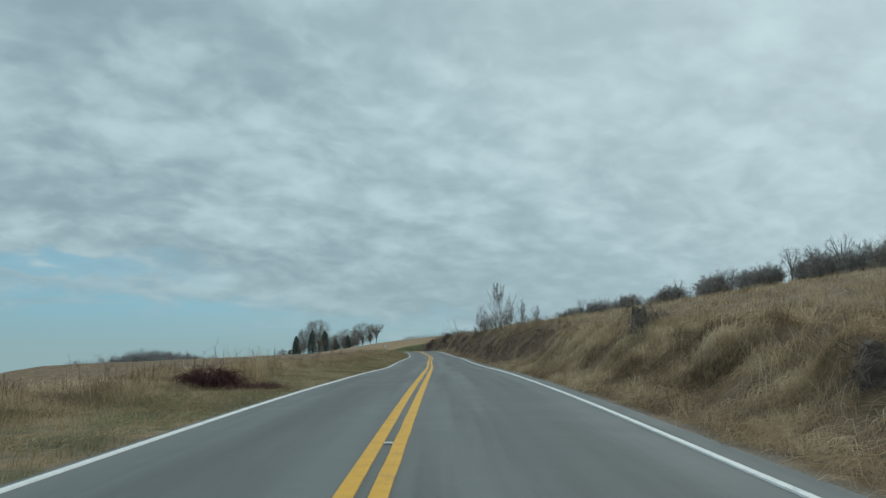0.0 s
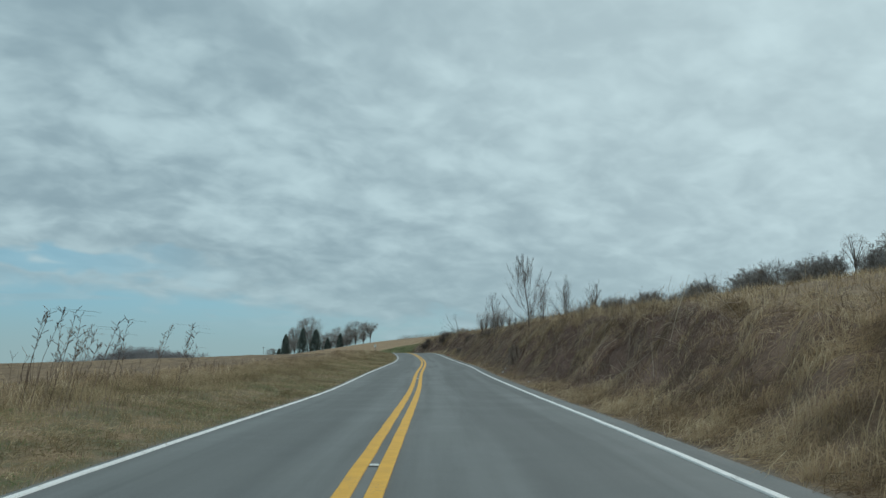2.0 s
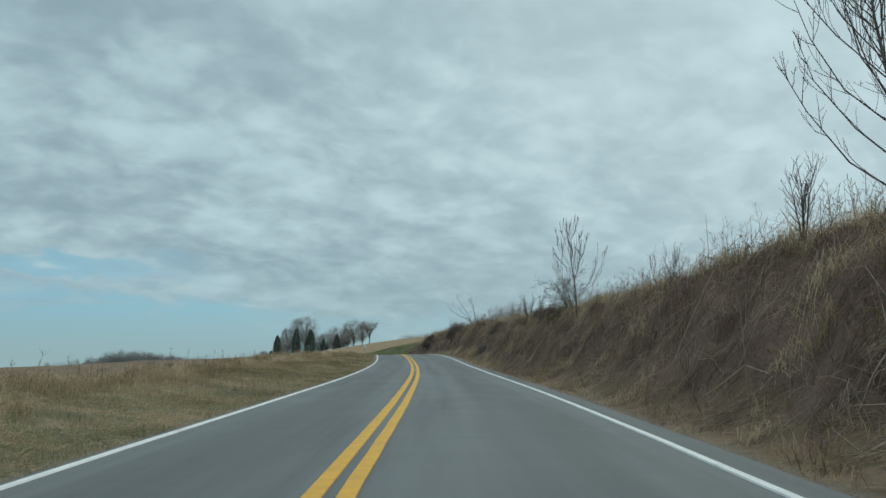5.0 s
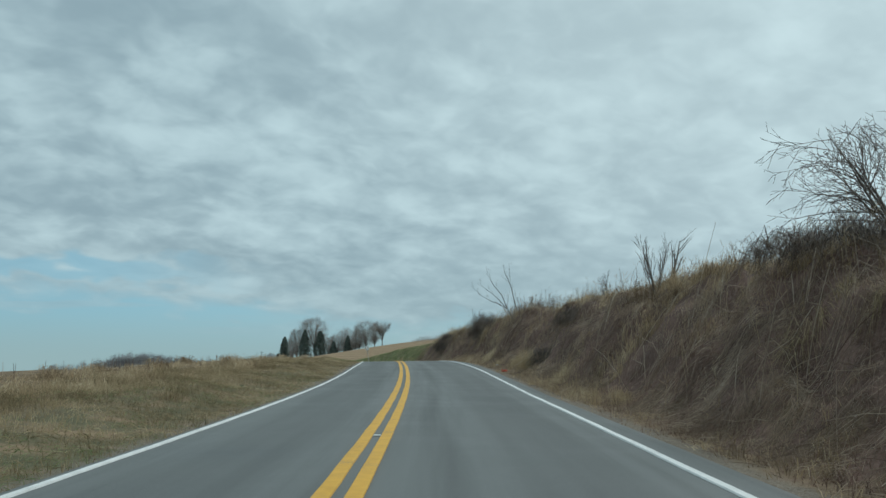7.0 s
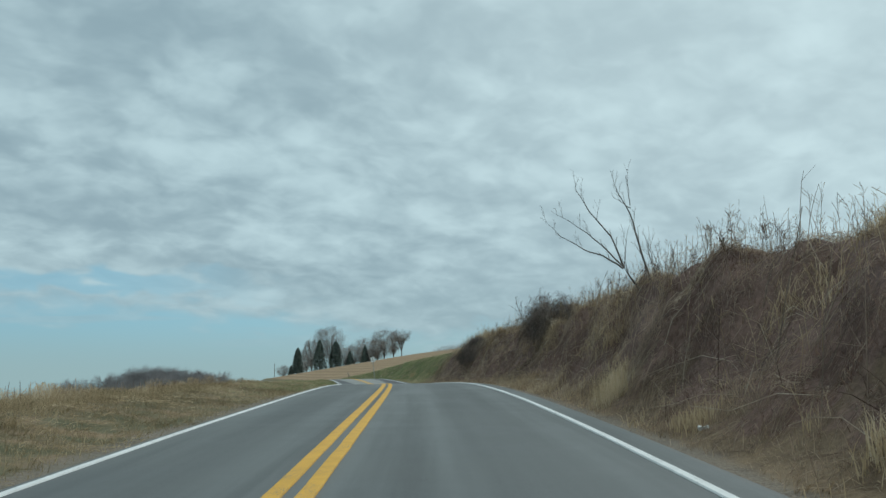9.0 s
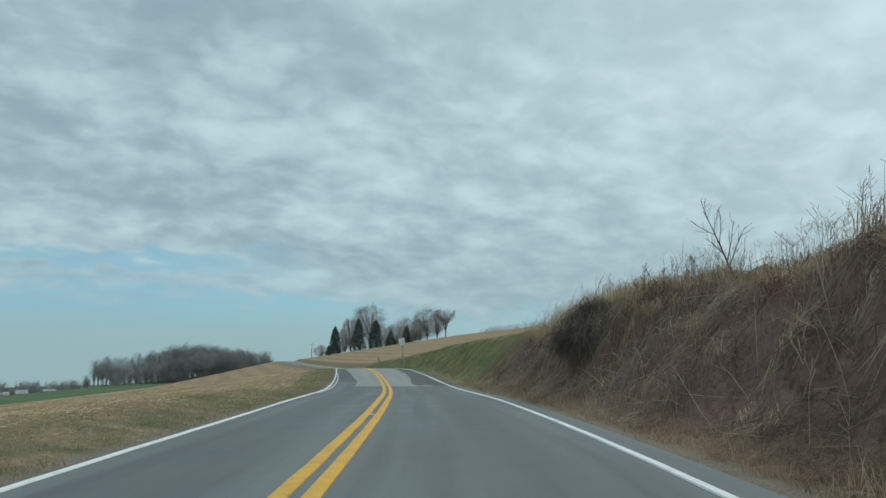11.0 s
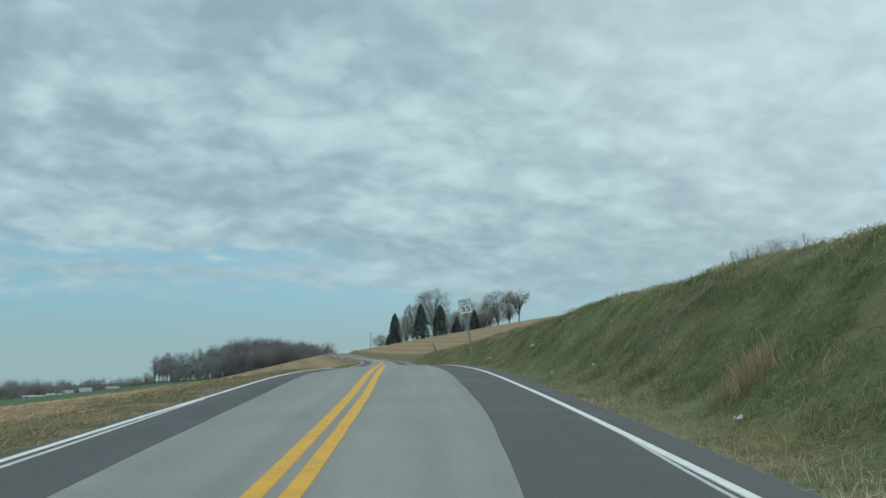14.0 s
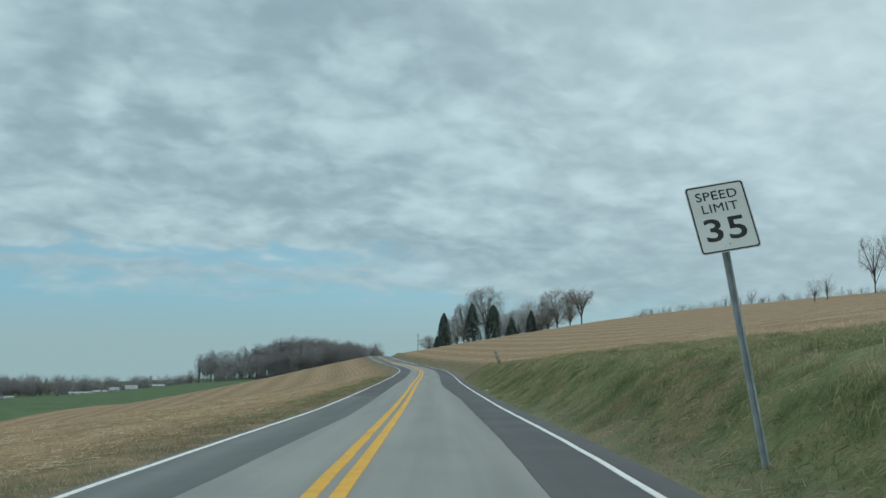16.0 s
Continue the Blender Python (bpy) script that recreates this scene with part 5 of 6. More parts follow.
for k, (x, y, h) in enumerate(((76.7, 186.9, 8.0), (81.0, 172.0, 9.0), (65.5, 236.8, 6.5), (48.2, 296.4, 7.0), (72.0, 212.0, 6.5), (58.0, 262.0, 5.5), (84, 158, 7.5))):
    dome_tree(x, y, h * 1.15, h * 0.75, "bare crooked tree standing out of the hedgerow", 70 + k, "hedgerow", 0.35, 1.0, limbs=9, subs=6, twigs=5)
for k in range(6):
    dome_tree(18.4 + 2.3 * k + r.uniform(-0.8, 0.8), 413 + r.uniform(-4, 4), r.uniform(10.5, 12.5), r.uniform(6.0, 8.0), "slender bare tree on the hill crest", 80 + k, "crest trees", 0.3, 0.62, limbs=11, subs=8, twigs=6)
for x, y, h in ((8.0, 412, 4.8), (10.2, 413, 5.2), (6.7, 495, 4.7), (14.9, 496, 3.1), (-0.1, 493, 3.4), (2.6, 493, 3.1)):
    dome_tree(x, y, h, h * 0.7, "small bare tree on the hill crest", 90 + int(h * 10), "crest trees", 0.15, 1.1, limbs=7, subs=5, twigs=5)


def woodland(name, label, spots, seed, h0, h1, wide, mat=None, tall=None, low=0.15, fat=1.0, limbs=8, subs=6, twigs=5):
    """A leafless wood in one mesh: a few grown trees, set down turned and scaled."""
    g = np.random.default_rng(seed)
    kinds = [dome_rods(seed * 10 + k, 1.0, wide, limbs, subs, twigs, low, fat) for k in range(6)]
    groups = []
    for n, (x, y) in enumerate(spots):
        h, a = g.uniform(h0, h1) * (tall(x, y) if tall else 1), g.uniform(0, 6.28)
        turn = np.array(((math.cos(a), math.sin(a), 0), (-math.sin(a), math.cos(a), 0), (0, 0, 1))) * h
        for P, rad in kinds[n % 6]:
            groups.append((P @ turn + np.array((x, y, soil(x, y) - 0.3)), rad * h))
    # the default wood colour already carries the distance haze
    ob = rods(name, groups, mat or M_HAZEWOOD)
    return tagged(ob, label, "woodland", kind="stuff")


def scattered(seed, n, corners):
    (ax, ay), (bx, by), deep = corners
    r = random.Random(seed)
    out = []
    for k in range(n):
        t, u = r.random(), r.random() * deep
        nx, ny = ay - by, bx - ax
        m = math.hypot(nx, ny)
        out.append((ax + (bx - ax) * t + nx / m * u, ay + (by - ay) * t + ny / m * u))
    return out


a0, a1 = from_end(-14.5, 760), from_end(-4.0, 820)
woodland("bare_wood", "leafless grey-brown wood beyond the stubble field", scattered(9, 290, (a1, a0, -80)), 9, 34, 42, 0.46, fat=1.0, limbs=9, subs=7, twigs=5, low=0.36,
         tall=lambda x, y: (0.32 + 0.68 * float(smooth(math.hypot(x - a0[0], y - a0[1]), 5, 130))) * (0.86 + 0.14 * float(smooth(math.hypot(x - a1[0], y - a1[1]), 0, 60))))
woodland("wood_edge_brush", "leafless brush along the edge of the wood", scattered(10, 90, (a1, a0, -8)), 10, 9, 15, 0.9, fat=1.2, low=0.02)
b0, b1 = from_end(-46, 1100), from_end(-15.4, 1000)
woodland("valley_trees", "distant line of leafless trees across the valley", scattered(12, 420, (b1, b0, -110)), 12, 17, 27, 0.75, fat=1.5, low=0.02, tall=lambda x, y: 0.55 + 0.45 * float(smooth(math.hypot(x - b1[0], y - b1[1]), 20, 200)))
c0, c1 = from_end(-46, 1180), from_end(-24.6, 1250)
woodland("valley_wood", "distant wooded ridge across the valley", scattered(14, 200, (c1, c0, -60)), 14, 27, 33, 0.6, fat=1.5, low=0.02, tall=lambda x, y: 0.6 + 0.4 * float(smooth(math.hypot(x - c1[0], y - c1[1]), 0, 110)))
for ang, d, n, h in ((-24.2, 860, 3, 11), (-21.9, 880, 2, 9), (-27.5, 840, 3, 9), (-17.6, 900, 4, 10)):
    cx, cy = from_end(ang, d)
    woodland("lone_trees", "small clump of distant trees in the valley", scattered(int(d), n, ((cx, cy), (cx + 12, cy + 4), 8)), int(d) + 1, h * 0.8, h, 0.8, fat=1.6, low=0.02)
lone = from_end(-16.3, 800)
woodland("lone_trees", "round lone tree at the edge of the valley", [lone, (lone[0] + 1, lone[1] + 1)], 13, 12, 13, 0.62, fat=1.8, low=0.02)


def box(cx, cy, cz, wx, wy, wz):
    v = [(cx + sx * wx / 2, cy + sy * wy / 2, cz + sz * wz / 2) for sz in (-1, 1) for sy in (-1, 1) for sx in (-1, 1)]
    return v, [(0, 2, 3, 1), (4, 5, 7, 6), (0, 1, 5, 4), (1, 3, 7, 5), (3, 2, 6, 7), (2, 0, 4, 6)]


def barn(ang, d, long, wide, wall_h, roof_h, label, turn):
    x, y = from_end(ang, d)
    root = thing("farm_building", x, y, soil(x, y) - 0.3, label, "farm building", "valley farm", turn)
    part("wall", *box(0, 0, wall_h / 2, long, wide, wall_h), M_BARN, root)
    a, b = long / 2 + 0.5, wide / 2 + 0.6
    part("roof", [(-a, -b, wall_h - 0.2), (a, -b, wall_h - 0.2), (a, b, wall_h - 0.2), (-a, b, wall_h - 0.2), (-a, 0, wall_h + roof_h), (a, 0, wall_h + roof_h)],
         [(0, 1, 5, 4), (2, 3, 4, 5), (0, 4, 3), (1, 2, 5), (0, 3, 2, 1)], M_ROOF, root)
    for k in range(max(2, int(long / 7))):
        part("window", *box(-long / 2 + (k + 0.5) * long / max(2, int(long / 7)), -wide / 2 - 0.04, wall_h * 0.55, 1.4, 0.1, 1.2), M_DARK, root)


for ang, d, lo, wi, wh, rh, tu in ((-22.6, 985, 26, 9, 2.6, 1.3, 33), (-21.5, 980, 18, 8, 2.6, 1.5, 33), (-20.8, 970, 9, 7, 3.2, 2.6, 25), (-19.8, 965, 12, 8, 2.6, 3.6, 33), (-18.2, 950, 12, 8, 2.2, 1.4, 35), (-26.9, 950, 18, 8, 2.2, 1.2, 35)):
    barn(ang, d, lo, wi, wh, rh, "long white farm building with a grey roof", tu)

# ---- utility pole and wires' crossarm ----
px_, py_ = from_end(-1.65, 402)
root = thing("utility_pole", px_, py_, soil(px_, py_) - 0.3, "weathered wooden utility pole beside the road", "pole")
g = Growth(1)
g.tube([Vector((0, 0, 0)), Vector((0, 0, 6)), Vector((0.05, 0, 11.5))], [0.17, 0.15, 0.11], 8, 0)
part("shaft", g.v[0], g.f[0], M_OLDWOOD, root, flat=False)
part("crossarm", *box(0, -0.16, 10.7, 1.6, 0.1, 0.12), M_OLDWOOD, root)

# ---- speed limit sign ----


def rounded(w, h, r, n=6):
    out = []
    for cx, cy, a0 in ((w / 2 - r, h / 2 - r, 0), (-w / 2 + r, h / 2 - r, 90), (-w / 2 + r, -h / 2 + r, 180), (w / 2 - r, -h / 2 + r, 270)):
        out += [(cx + r * math.cos(radians(a0 + 90 * k / n)), cy + r * math.sin(radians(a0 + 90 * k / n))) for k in range(n + 1)]
    return out


def slab(outline, y0, y1):
    n = len(outline)
    v = [(x, y0, z) for x, z in outline] + [(x, y1, z) for x, z in outline]
    return v, [tuple(range(n)), tuple(range(2 * n - 1, n - 1, -1))] + [(k, k + n, (k + 1) % n + n, (k + 1) % n) for k in range(n)]


def ring(outer, inner, y0, y1):
    n = len(outer)
    v = [(x, y0, z) for x, z in outer] + [(x, y0, z) for x, z in inner] + [(x, y1, z) for x, z in outer] + [(x, y1, z) for x, z in inner]
    f = []
    for k in range(n):
        j = (k + 1) % n
        f += [(k, j, n + j, n + k), (2 * n + k, 3 * n + k, 3 * n + j, 2 * n + j), (k, 2 * n + k, 2 * n + j, j), (n + k, n + j, 3 * n + j, 3 * n + k)]
    return v, f


def letters(text, size, x, z, y, parent, stretch=1.0, heavy=0.0):
    cu = bpy.data.curves.new("lettering", "FONT")
    cu.body, cu.size, cu.align_x, cu.align_y = text, size, "CENTER", "CENTER"
    cu.extrude, cu.resolution_u, cu.offset, cu.space_character = 0.0008, 3, heavy, 1.06
    tmp = new("lettering", cu)
    bpy.context.view_layer.update()
    me = bpy.data.meshes.new_from_object(tmp.evaluated_get(bpy.context.evaluated_depsgraph_get()))
    bpy.data.objects.remove(tmp)
    me.materials.clear()
    me.materials.append(M_INK)
    ob = new("lettering", me)
    ob.parent = parent
    ob.matrix_basis = pose(x, y, z, 90, 0, 0) @ Matrix.Diagonal((stretch, 1, 1, 1))
    return ob


def speed_sign():
    tl, tr, bl = Vector((-18.30, 265.03, 8.35)), Vector((-17.71, 265.14, 8.45)), Vector((-18.19, 264.86, 7.62))
    right = (tr - tl).normalized()
    up = tl - bl
    up = (up - right * up.dot(right)).normalized()
    back = up.cross(right)
    centre = tl + right * 0.305 - up * 0.381
    foot = Vector((-17.57, 264.93, soil(-17.57, 264.93) - 0.25))
    root = new("speed_limit_sign")
    root.matrix_basis = Matrix.Translation(foot)
    tagged(root, "white speed limit sign with black lettering on a leaning steel post", "road sign")
    axes = Matrix(((right.x, back.x, up.x, 0), (right.y, back.y, up.y, 0), (right.z, back.z, up.z, 0), (0, 0, 0, 1)))
    panel = part("panel", *slab(rounded(0.61, 0.762, 0.04), -0.002, 0.002), M_SIGN, root)
    panel.matrix_basis = Matrix.Translation(centre - foot) @ axes
    part("border", *ring(rounded(0.592, 0.744, 0.034), rounded(0.562, 0.714, 0.024), -0.0035, -0.0022), M_INK, panel, "black border line")
    for text, size, dz, st, hv in (("SPEED", 0.140, 0.245, 1.10, 0.0008), ("LIMIT", 0.140, 0.105, 1.10, 0.0), ("35", 0.345, -0.145, 1.30, 0.005)):
        letters(text, size, 0, dz, -0.0036, panel, st, hv)
    for dz in (0.31, -0.30):
        part("bolt", *slab([(0.009 * math.cos(k), 0.009 * math.sin(k) + dz) for k in np.linspace(0, 2 * math.pi, 9)[:-1]], -0.007, -0.002), M_STEEL, panel)
    # a flanged channel post
    prof = [(-0.04, 0.004), (-0.022, 0.004), (-0.016, 0.034), (0.016, 0.034), (0.022, 0.004), (0.04, 0.004), (0.04, 0.009), (0.025, 0.009), (0.019, 0.039), (-0.019, 0.039), (-0.025, 0.009), (-0.04, 0.009)]
    n = len(prof)
    top = centre + up * 0.33 - foot
    v = [right * x + back * y for x, y in prof] + [right * x + back * y + top for x, y in prof]
    part("post", v, [(k, (k + 1) % n, (k + 1) % n + n, k + n) for k in range(n)] + [tuple(range(n)), tuple(range(2 * n - 1, n - 1, -1))], M_STEEL, root, "galvanised channel post")


speed_sign()

# ---- stumps and posts ----


def stump(x, y, h, w, label, seed, lean=(0, 0), z=None):
    r = random.Random(seed)
    root = thing("tree_stump", x, y, soil(x, y) - 0.15 if z is None else z, label, "stump")
    v, f = [], []
    sides, rings = 14, 7
    for i in range(rings):
        t = i / (rings - 1)
        for k in range(sides):
            a = 2 * math.pi * k / sides
            rr = w / 2 * (1.2 - 0.4 * t ** 0.5) * (0.86 + 0.14 * math.cos(3 * a + seed) * math.cos(5 * a)) * r.uniform(0.93, 1.07)
            top = h * (0.9 + 0.07 * math.sin(2 * a + seed) + r.uniform(-0.06, 0.06))
            v.append((rr * math.cos(a) + lean[0] * t * h, rr * math.sin(a) * 0.8 + lean[1] * t * h, top * t))
        for k in range(sides):
            if i:
                f.append(((i - 1) * sides + k, (i - 1) * sides + (k + 1) % sides, i * sides + (k + 1) % sides, i * sides + k))
    c = len(v)
    v.append((lean[0] * h, lean[1] * h, h * 0.8))
    f += [((rings - 1) * sides + k, (rings - 1) * sides + (k + 1) % sides, c) for k in range(sides)]
    part("trunk", v, f, M_OLDWOOD, root)
    g = Growth(seed)
    for k in range(160):
        a, zz = r.uniform(0, 6.3), r.uniform(0, h * 0.9)
        p = Vector((math.cos(a) * w * 0.5 + lean[0] * zz, math.sin(a) * w * 0.5 + lean[1] * zz, zz))
        q = p + Vector((r.uniform(-0.3, 0.3), r.uniform(-0.3, 0.3), r.uniform(-0.35, 0.3)))
        m = p.lerp(q, 0.5) + Vector((math.cos(a), math.sin(a), 0)) * 0.09
        g.tube([p, m, q], [0.008, 0.006, 0.003], 3, 0)
    part("dead_vine", g.v[0], g.f[0], M_VINE, root, "dark dead vine")
    return root


stump(6.36, 27.75, 1.3, 0.7, "dark broken tree stump with dead vine in tall grass", 2)
stump(5.6, 11.2, 0.72, 0.42, "dark weathered stump overgrown with dead vine", 5)


def split_stump(x, y, label):
    """A hollow stump fallen apart into upright slabs."""
    r = random.Random(9)
    root = thing("tree_stump", x, y, soil(x, y) - 0.2, label, "stump")
    for ox, oy, w, d, h, lx, ly in ((-0.30, 0.02, 0.20, 0.20, 1.05, -0.04, 0.22), (-0.03, -0.06, 0.26, 0.24, 1.30, -0.12, 0.20), (0.25, 0.05, 0.27, 0.22, 1.22, -0.16, 0.24), (0.02, 0.22, 0.5, 0.16, 1.0, -0.1, 0.2)):
        rings, sides = 9, 12
        v, f = [], []
        groove = [r.uniform(0.78, 1.1) for _ in range(sides)]
        tops = [r.uniform(0.86, 1.0) for _ in range(sides)]
        for i in range(rings):
            q = i / (rings - 1)
            swell = 1.3 - 0.5 * q ** 0.5
            for k in range(sides):
                a = 2 * math.pi * k / sides
                c, n = math.cos(a), math.sin(a)
                rr = groove[k] * r.uniform(0.96, 1.04) * swell
                z = h * q * (tops[k] if i == rings - 1 else 0.97)
                v.append((ox * (1.2 - 0.2 * q) + w / 2 * rr * math.copysign(abs(c) ** 0.6, c) + lx * z, oy + d / 2 * rr * math.copysign(abs(n) ** 0.6, n) + ly * z, z))
            if i:
                f += [((i - 1) * sides + k, (i - 1) * sides + (k + 1) % sides, i * sides + (k + 1) % sides, i * sides + k) for k in range(sides)]
        c = len(v)
        v.append((ox + lx * h, oy + ly * h, h * 0.9))
        f += [((rings - 1) * sides + k, (rings - 1) * sides + (k + 1) % sides, c) for k in range(sides)]
        part("slab", v, f, M_STUMP, root)
    return root


split_stump(4.55, 82.0, "split grey-brown stump at the foot of the bank")
fx, fy = -29.9, 319.6
root = thing("fence_post", fx, fy, soil(fx, fy) - 0.2, "leaning weathered wooden fence post in the grass", "post")
g = Growth(3)
g.tube([Vector((0, 0, 0)), Vector((-0.18, 0, 0.55)), Vector((-0.40, 0.05, 1.1))], [0.15, 0.14, 0.12], 8, 0)
part("shaft", g.v[0], g.f[0], M_POST, root)


def tangle(name, x, y, rx, ry, h, n, mat, label, seed, size=0.55, z=None, hang=0.15):
    """A mound of thin dead stems arching over each other and hanging at its sides."""
    g = np.random.default_rng(seed)
    root = thing(name, x, y, soil(x, y) - 0.1 if z is None else z, label, "bush")
    a, w = g.uniform(0, 2 * np.pi, n), np.sqrt(g.random(n))
    lump = 0.78 + 0.14 * np.sin(3 * a + seed) + 0.10 * np.sin(7 * a + 4 * w) + g.uniform(-0.1, 0.1, n)
    p = np.stack([rx * w * np.cos(a) * lump, ry * w * np.sin(a) * lump, h * np.sqrt(np.maximum(1 - w * w, 0.05)) * lump * g.uniform(0.1, 1.0, n) ** 0.6], 1)
    d = np.stack([np.cos(a) * 0.6 + g.uniform(-0.8, 0.8, n), np.sin(a) * 0.6 + g.uniform(-0.8, 0.8, n), g.uniform(-0.4, 0.7, n)], 1)
    d *= (size * g.uniform(0.4, 1.2, n) / np.linalg.norm(d, axis=1))[:, None]
    q = p + d - np.array((0, 0, size * hang))
    m = p + d * 0.5 + np.array((0, 0, size * 0.2))
    c = g.uniform(0.003, 0.009, n)[:, None]
    rods("tangle", [(np.stack([p, m, q], 1), c * (1, 0.8, 0.4))], mat, root)
    return root


tangle("vine_thicket", 1.1, 182.5, 1.35, 1.9, 2.2, 5200, M_VINE, "dark mound of dead vines over the bank", 3, hang=0.5)
tangle("vine_thicket", -2.55, 202.6, 1.15, 1.6, 1.35, 3600, M_VINE, "dark mound of dead vines hanging down the bank", 4, hang=0.6)
tangle("vine_thicket", -2.1, 204.6, 1.2, 1.5, 0.7, 1300, M_VINE, "dark mound of dead vines on the bank top", 14, hang=0.5)
tangle("vine_thicket", 6.0, 127.3, 1.5, 2.2, 0.55, 1300, M_VINE, "dark dead vines covering the bank top", 6, hang=0.5)
tangle("vine_thicket", 4.35, 149.3, 1.0, 2.3, 0.75, 2600, M_VINE, "dark mound of dead vines on the bank top", 7, hang=0.5)
tangle("vine_thicket", 2.7, 148.3, 0.6, 1.1, 0.8, 1100, M_VINE, "small dark clump of dead vines", 8, hang=0.5)
tangle("vine_thicket", 7.0, 27.9, 0.5, 0.5, 0.85, 1500, M_VINE, "low heap of dark dead vines beside a stump", 21, size=0.4, hang=0.4)
tangle("dark_red_bush", -6.85, 25.6, 1.0, 1.3, 0.68, 2000, M_RED, "low dark red leafless bush on the verge", 9)
tangle("dark_red_bush", -5.3, 24.8, 1.0, 1.8, 0.22, 900, M_RED, "flat dark red leafless brush beside the road", 10, size=0.35)

# ---- weeds, canes and litter ----


def stalks(name, label, spots, h0, h1, mat, seed, heads=5, tilt=0.15, thick=0.006, head=0.16, bow=0.0, lean=0.0, sink=0.05):
    """Upright dead weeds, each with a few side sprigs near its top."""
    g = np.random.default_rng(seed)
    s, l = np.array(spots).T
    n = len(s)
    x, y = place(s, l)
    p = np.stack([x, y, ground_z(s, l) - sink], 1)
    h = g.uniform(h0, h1, n)[:, None]
    q = p + (np.concatenate([g.uniform(-tilt, tilt, (n, 2)), np.ones((n, 1))], 1) + (lean, 0, 0)) * h
    m = p + (q - p) * 0.55 + np.concatenate([g.uniform(-0.05, 0.05, (n, 2)), np.zeros((n, 1))], 1) * h
    pts = [p, m, q]
    if bow:
        pts.append(q + np.concatenate([bow * g.uniform(0.3, 1, (n, 1)), g.uniform(-0.05, 0.05, (n, 1)), np.full((n, 1), -0.02)], 1) * h)
    P = np.stack(pts, 1)
    groups = [(P, np.repeat([[thick * (1 - 0.25 * k) for k in range(len(pts))]], n, 0))]
    if heads:
        k = np.repeat(np.arange(n), heads)
        b = m[k] + (q - m)[k] * g.uniform(0.1, 1.0, (len(k), 1))
        e = b + np.concatenate([g.uniform(-1, 1, (len(k), 2)), g.uniform(0.3, 1.3, (len(k), 1))], 1) * head
        groups.append((np.stack([b, e], 1), np.repeat([[thick * 0.6, thick * 0.9]], len(k), 0)))
    return tagged(rods(name, groups, mat), label, "weeds", kind="stuff")


def some(seed, n, s0, s1, l0, l1, on=None):
    r = random.Random(seed)
    out = []
    while len(out) < n:
        s, l = r.uniform(s0, s1), r.uniform(l0, l1)
        if on is None or r.random() < on(s):
            out.append((s, l))
    return out


stalks("dead_weeds", "dark dead weed stalks along the bank top", some(1, 520, 56, 220, 6.2, 9.5), 0.4, 1.15, M_CANE, 1, thick=0.005)
stalks("dead_weeds", "pale dead weed stalks in the tall grass", some(2, 420, -2, 222, 5.0, 9.5), 0.5, 1.2, M_STRAW, 2, heads=3, thick=0.005)
stalks("dead_weeds", "fine feathery weeds crowding the bank top", some(31, 2600, 50, 221, 6.6, 9.8, lambda s: 0.25 + 0.75 * float(smooth(drift(s, 8.0, 3.0, 2.0), 0.35, 0.65))), 0.4, 1.05, M_TAN, 31, heads=5, tilt=0.22, thick=0.004, head=0.11)
stalks("dock_weeds", "tall dark dead weeds with seed heads on the bank top", some(32, 26, 198, 208, 7.2, 9.2) + some(33, 26, 60, 75, 7.6, 9.4) + some(34, 30, 158, 180, 6.8, 8.8), 0.5, 0.95, M_CANE, 32, heads=16, tilt=0.12, thick=0.008, head=0.10)


def canes(name, label, spots, l0, l1, mat, seed, t0=0.003, t1=0.008, stand=0.2):
    """Broken stems thrown across the slope, some still standing."""
    g = np.random.default_rng(seed)
    s, l = np.array(spots).T
    n = len(s)
    size, way = g.uniform(l0, l1, n), g.uniform(0, 2 * np.pi, n)
    high = size * np.where(g.random(n) < stand, g.uniform(0.5, 1.0, n), g.uniform(0.0, 0.35, n))
    run = np.sqrt(np.maximum(size**2 - high**2, 0.01))
    lift, sag = g.uniform(0.03, 0.30, n), g.uniform(-0.05, 0.16, n)
    pts = []
    for q in (0, 0.35, 0.7, 1):
        a, c = s + q * run * np.cos(way), l + q * run * np.sin(way)
        x, y = place(a, c)
        pts.append(np.stack([x, y, ground_z(a, c) + lift * (q > 0) + high * q + sag * size * math.sin(math.pi * q) + g.uniform(-0.03, 0.03, n)], 1))
    P = np.stack(pts, 1)
    c = g.uniform(t0, t1, n)[:, None]
    k = np.flatnonzero(g.random(n) < 0.6)
    b = P[k, 1] + (P[k, 2] - P[k, 1]) * g.random((len(k), 1))
    e = b + np.stack([g.uniform(-1, 1, len(k)), g.uniform(-1, 1, len(k)), g.uniform(-0.1, 0.9, len(k))], 1) * size[k, None] * 0.3
    return tagged(rods(name, [(P, c * (1, 0.9, 0.75, 0.5)), (np.stack([b, e], 1), c[k] * (0.6, 0.35))], mat, None, 4), label, "canes", kind="stuff")


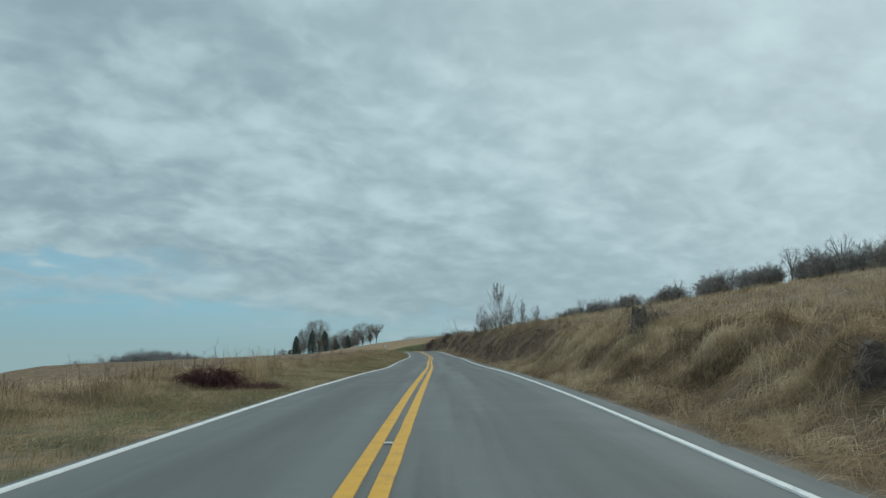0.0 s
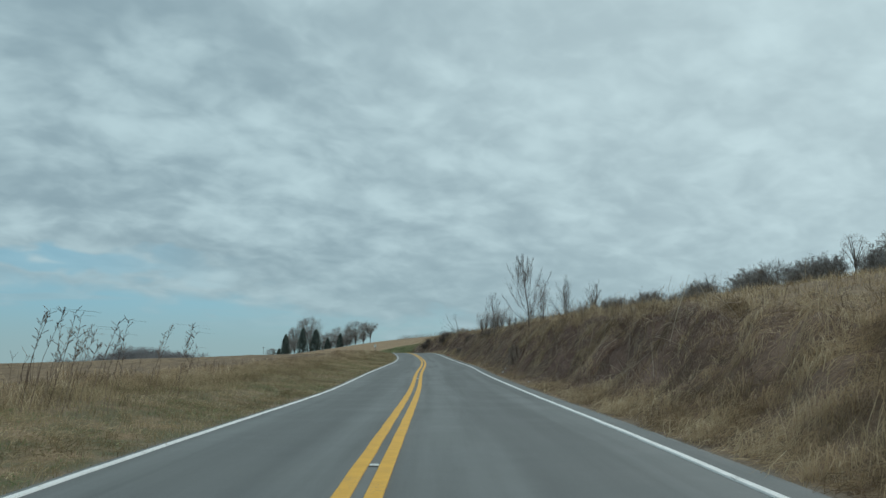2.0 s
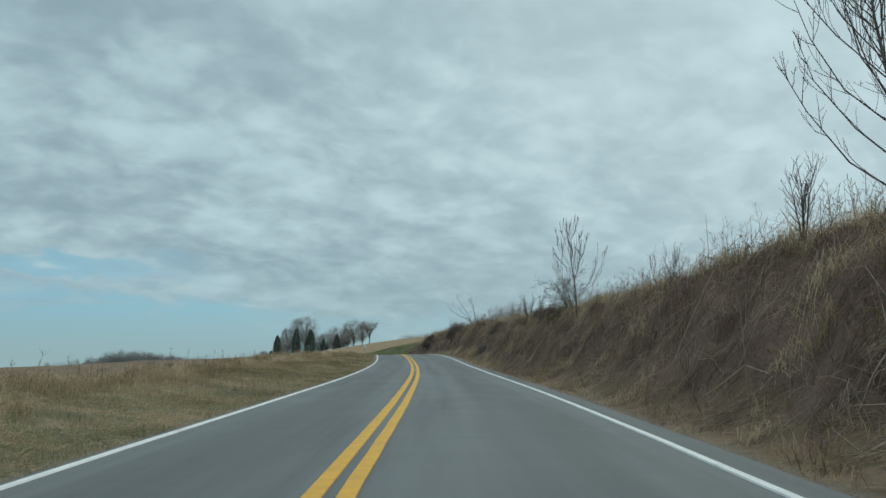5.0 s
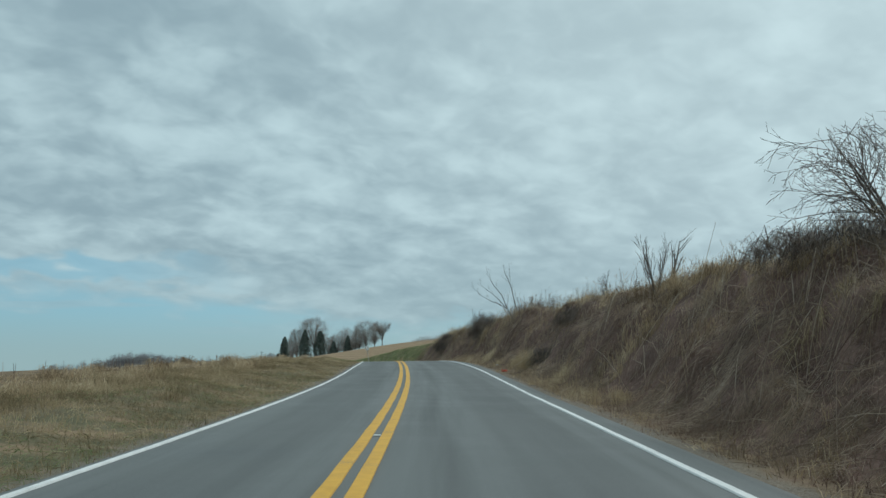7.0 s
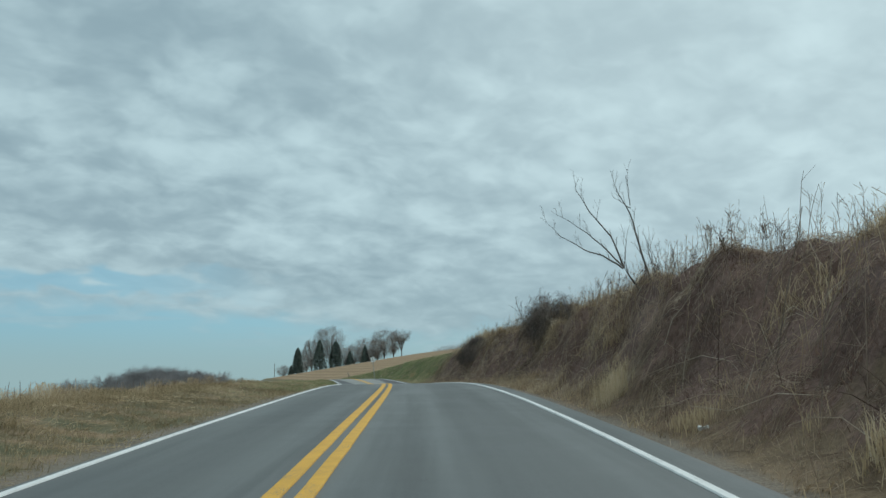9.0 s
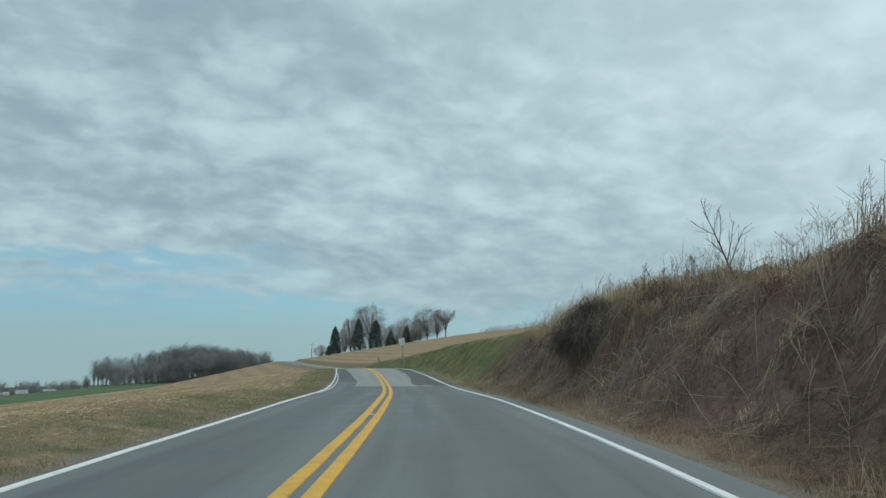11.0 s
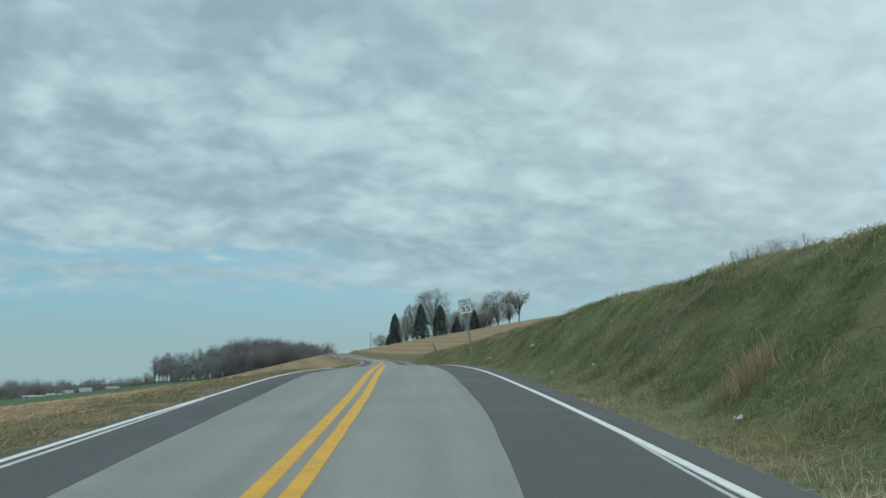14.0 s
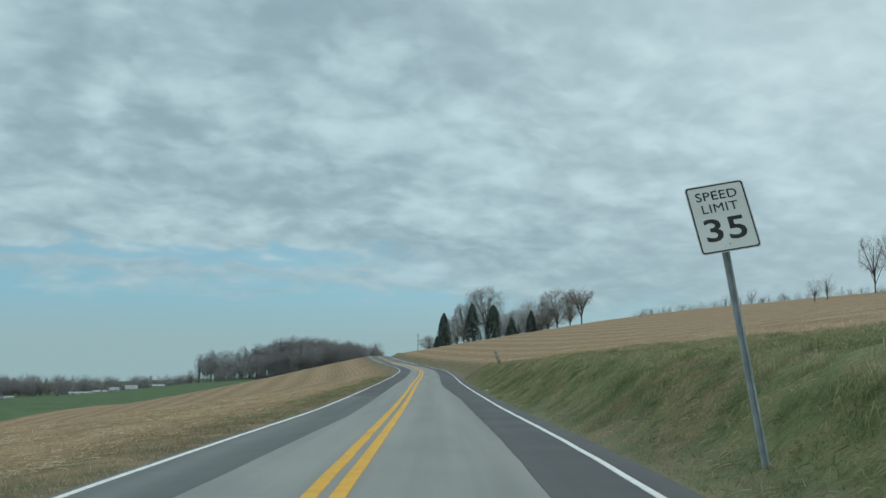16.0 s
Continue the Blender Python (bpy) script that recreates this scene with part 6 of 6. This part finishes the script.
canes("broken_canes", "pale broken canes lying over the bank", some(3, 950, 50, 222, 5.2, 8.4), 0.5, 1.7, M_PALECANE, 3, 0.004, 0.009)
canes("broken_canes", "brown broken stems tangled on the bank", some(35, 2000, 46, 222, 4.9, 8.6), 0.3, 1.2, M_CANE, 36, 0.003, 0.007, 0.3)
canes("broken_canes", "pale broken canes thrown over the end of the bank", some(40, 260, 194, 217, 5.0, 7.8), 0.5, 1.5, M_PALECANE, 40, 0.004, 0.009, 0.35)
stalks("dead_weeds", "thin brown weeds standing on the steep bank", some(41, 1100, 56, 218, 5.0, 8.0), 0.25, 0.7, M_CANE, 41, heads=3, tilt=0.55, thick=0.0035, head=0.14)
canes("broken_canes", "pale broken stems round a split stump", some(36, 16, 82, 89, 5.3, 7.0), 0.5, 1.1, M_PALECANE, 37, 0.007, 0.012, 0.6)
stalks("plume_grass", "tall plume grass with bent seed heads", some(4, 16, 43.3, 46.0, -6.1, -5.0) + some(5, 6, 48.5, 50.2, -5.9, -5.2), 1.15, 1.75, M_CANE, 4, heads=18, tilt=0.14, head=0.10, bow=0.3, lean=0.22)
stalks("plume_grass", "tall grass stems with drooping seed heads", some(6, 45, 60, 120, -9.0, -6.0), 0.4, 1.0, M_CANE, 5, heads=6, tilt=0.15, head=0.08, bow=0.18)
stalks("cut_stalks", "short cut corn stalks behind the verge", some(7, 170, 8, 60, -13, -9.0), 0.35, 0.75, M_CANE, 6, heads=0, tilt=0.08, thick=0.014)
stalks("cut_stalks", "short cut corn stalks behind the verge", some(17, 260, 60, 128, -13, -9.0), 0.3, 0.6, M_CANE, 16, heads=0, tilt=0.12, thick=0.013)
stalks("cut_stalks", "short cut corn stalks behind the verge", some(8, 160, 140, 180, -16, -8.0), 0.3, 0.6, M_CANE, 7, heads=0, tilt=0.1, thick=0.013)
crest = []
for k in range(420):
    x, y = from_end(12.4 + 15 * random.Random(k).random(), 298 + random.Random(k + 999).uniform(-14, 14) - k * 0.16)
    crest.append(spot(x, y))
stalks("crest_brush", "low leafless brush along the hill crest", crest, 2.4, 4.2, M_HAZETWIG, 12, heads=10, tilt=0.2, thick=0.022, head=0.6, sink=2.4)
stalks("dead_weeds", "thin dead stalks at the field edge", some(9, 60, -2, 60, -10, -6.5), 0.6, 1.3, M_CANE, 8, heads=4, tilt=0.15)


def litter(x, y, w, h, mat, label, seed, lift=0.0):
    """A crumpled scrap."""
    r = random.Random(seed)
    root = thing("litter", x, y, soil(x, y) + lift, label, "litter", turn=r.uniform(0, 180))
    n = 5
    v = [((i / (n - 1) - 0.5) * w, (j / (n - 1) - 0.5) * w * 0.7 + r.uniform(-0.1, 0.1) * w, h * r.uniform(0.1, 1.0)) for i in range(n) for j in range(n)]
    v += [(a, b, c + 0.006) for a, b, c in v]
    m = n * n
    top = grid_faces(n, n)
    part("scrap", v, [tuple(q) for q in top] + [tuple(i + m for i in reversed(q)) for q in top], mat, root)


litter(6.44, 67.1, 0.28, 0.16, M_LITTER, "scrap of white plastic caught on the bank", 1, 0.12)
for k, (s, l, w) in enumerate(((66.5, 4.75, 0.10), (86.2, 5.75, 0.16), (82.7, 5.25, 0.12), (81.2, 4.95, 0.16), (80.5, 4.9, 0.1), (155.3, 4.75, 0.13), (252.6, 5.1, 0.14), (258.8, 4.4, 0.10), (245.2, 4.4, 0.07), (301.7, 3.95, 0.18), (234.3, 4.6, 0.10), (243.0, 4.9, 0.08))):
    x, y = (float(c) for c in place(s, l))
    litter(x, y, w, 0.08, M_LITTER, "scrap of white litter in the roadside grass", 10 + k, 0.05)
x, y = (float(c) for c in place(210.8, 3.95))
litter(x, y, 0.25, 0.07, M_LITTERED, "scrap of red litter at the road edge", 30, 0.03)
x, y = (float(c) for c in place(149.6, 4.42))
litter(x, y, 0.26, 0.12, M_LITTERED, "scrap of bright red plastic beside the asphalt", 32, 0.07)
x, y = (float(c) for c in place(225.9, -5.7))
litter(x, y, 0.25, 0.1, M_LITTER, "scrap of white litter at the field edge", 31, 0.08)
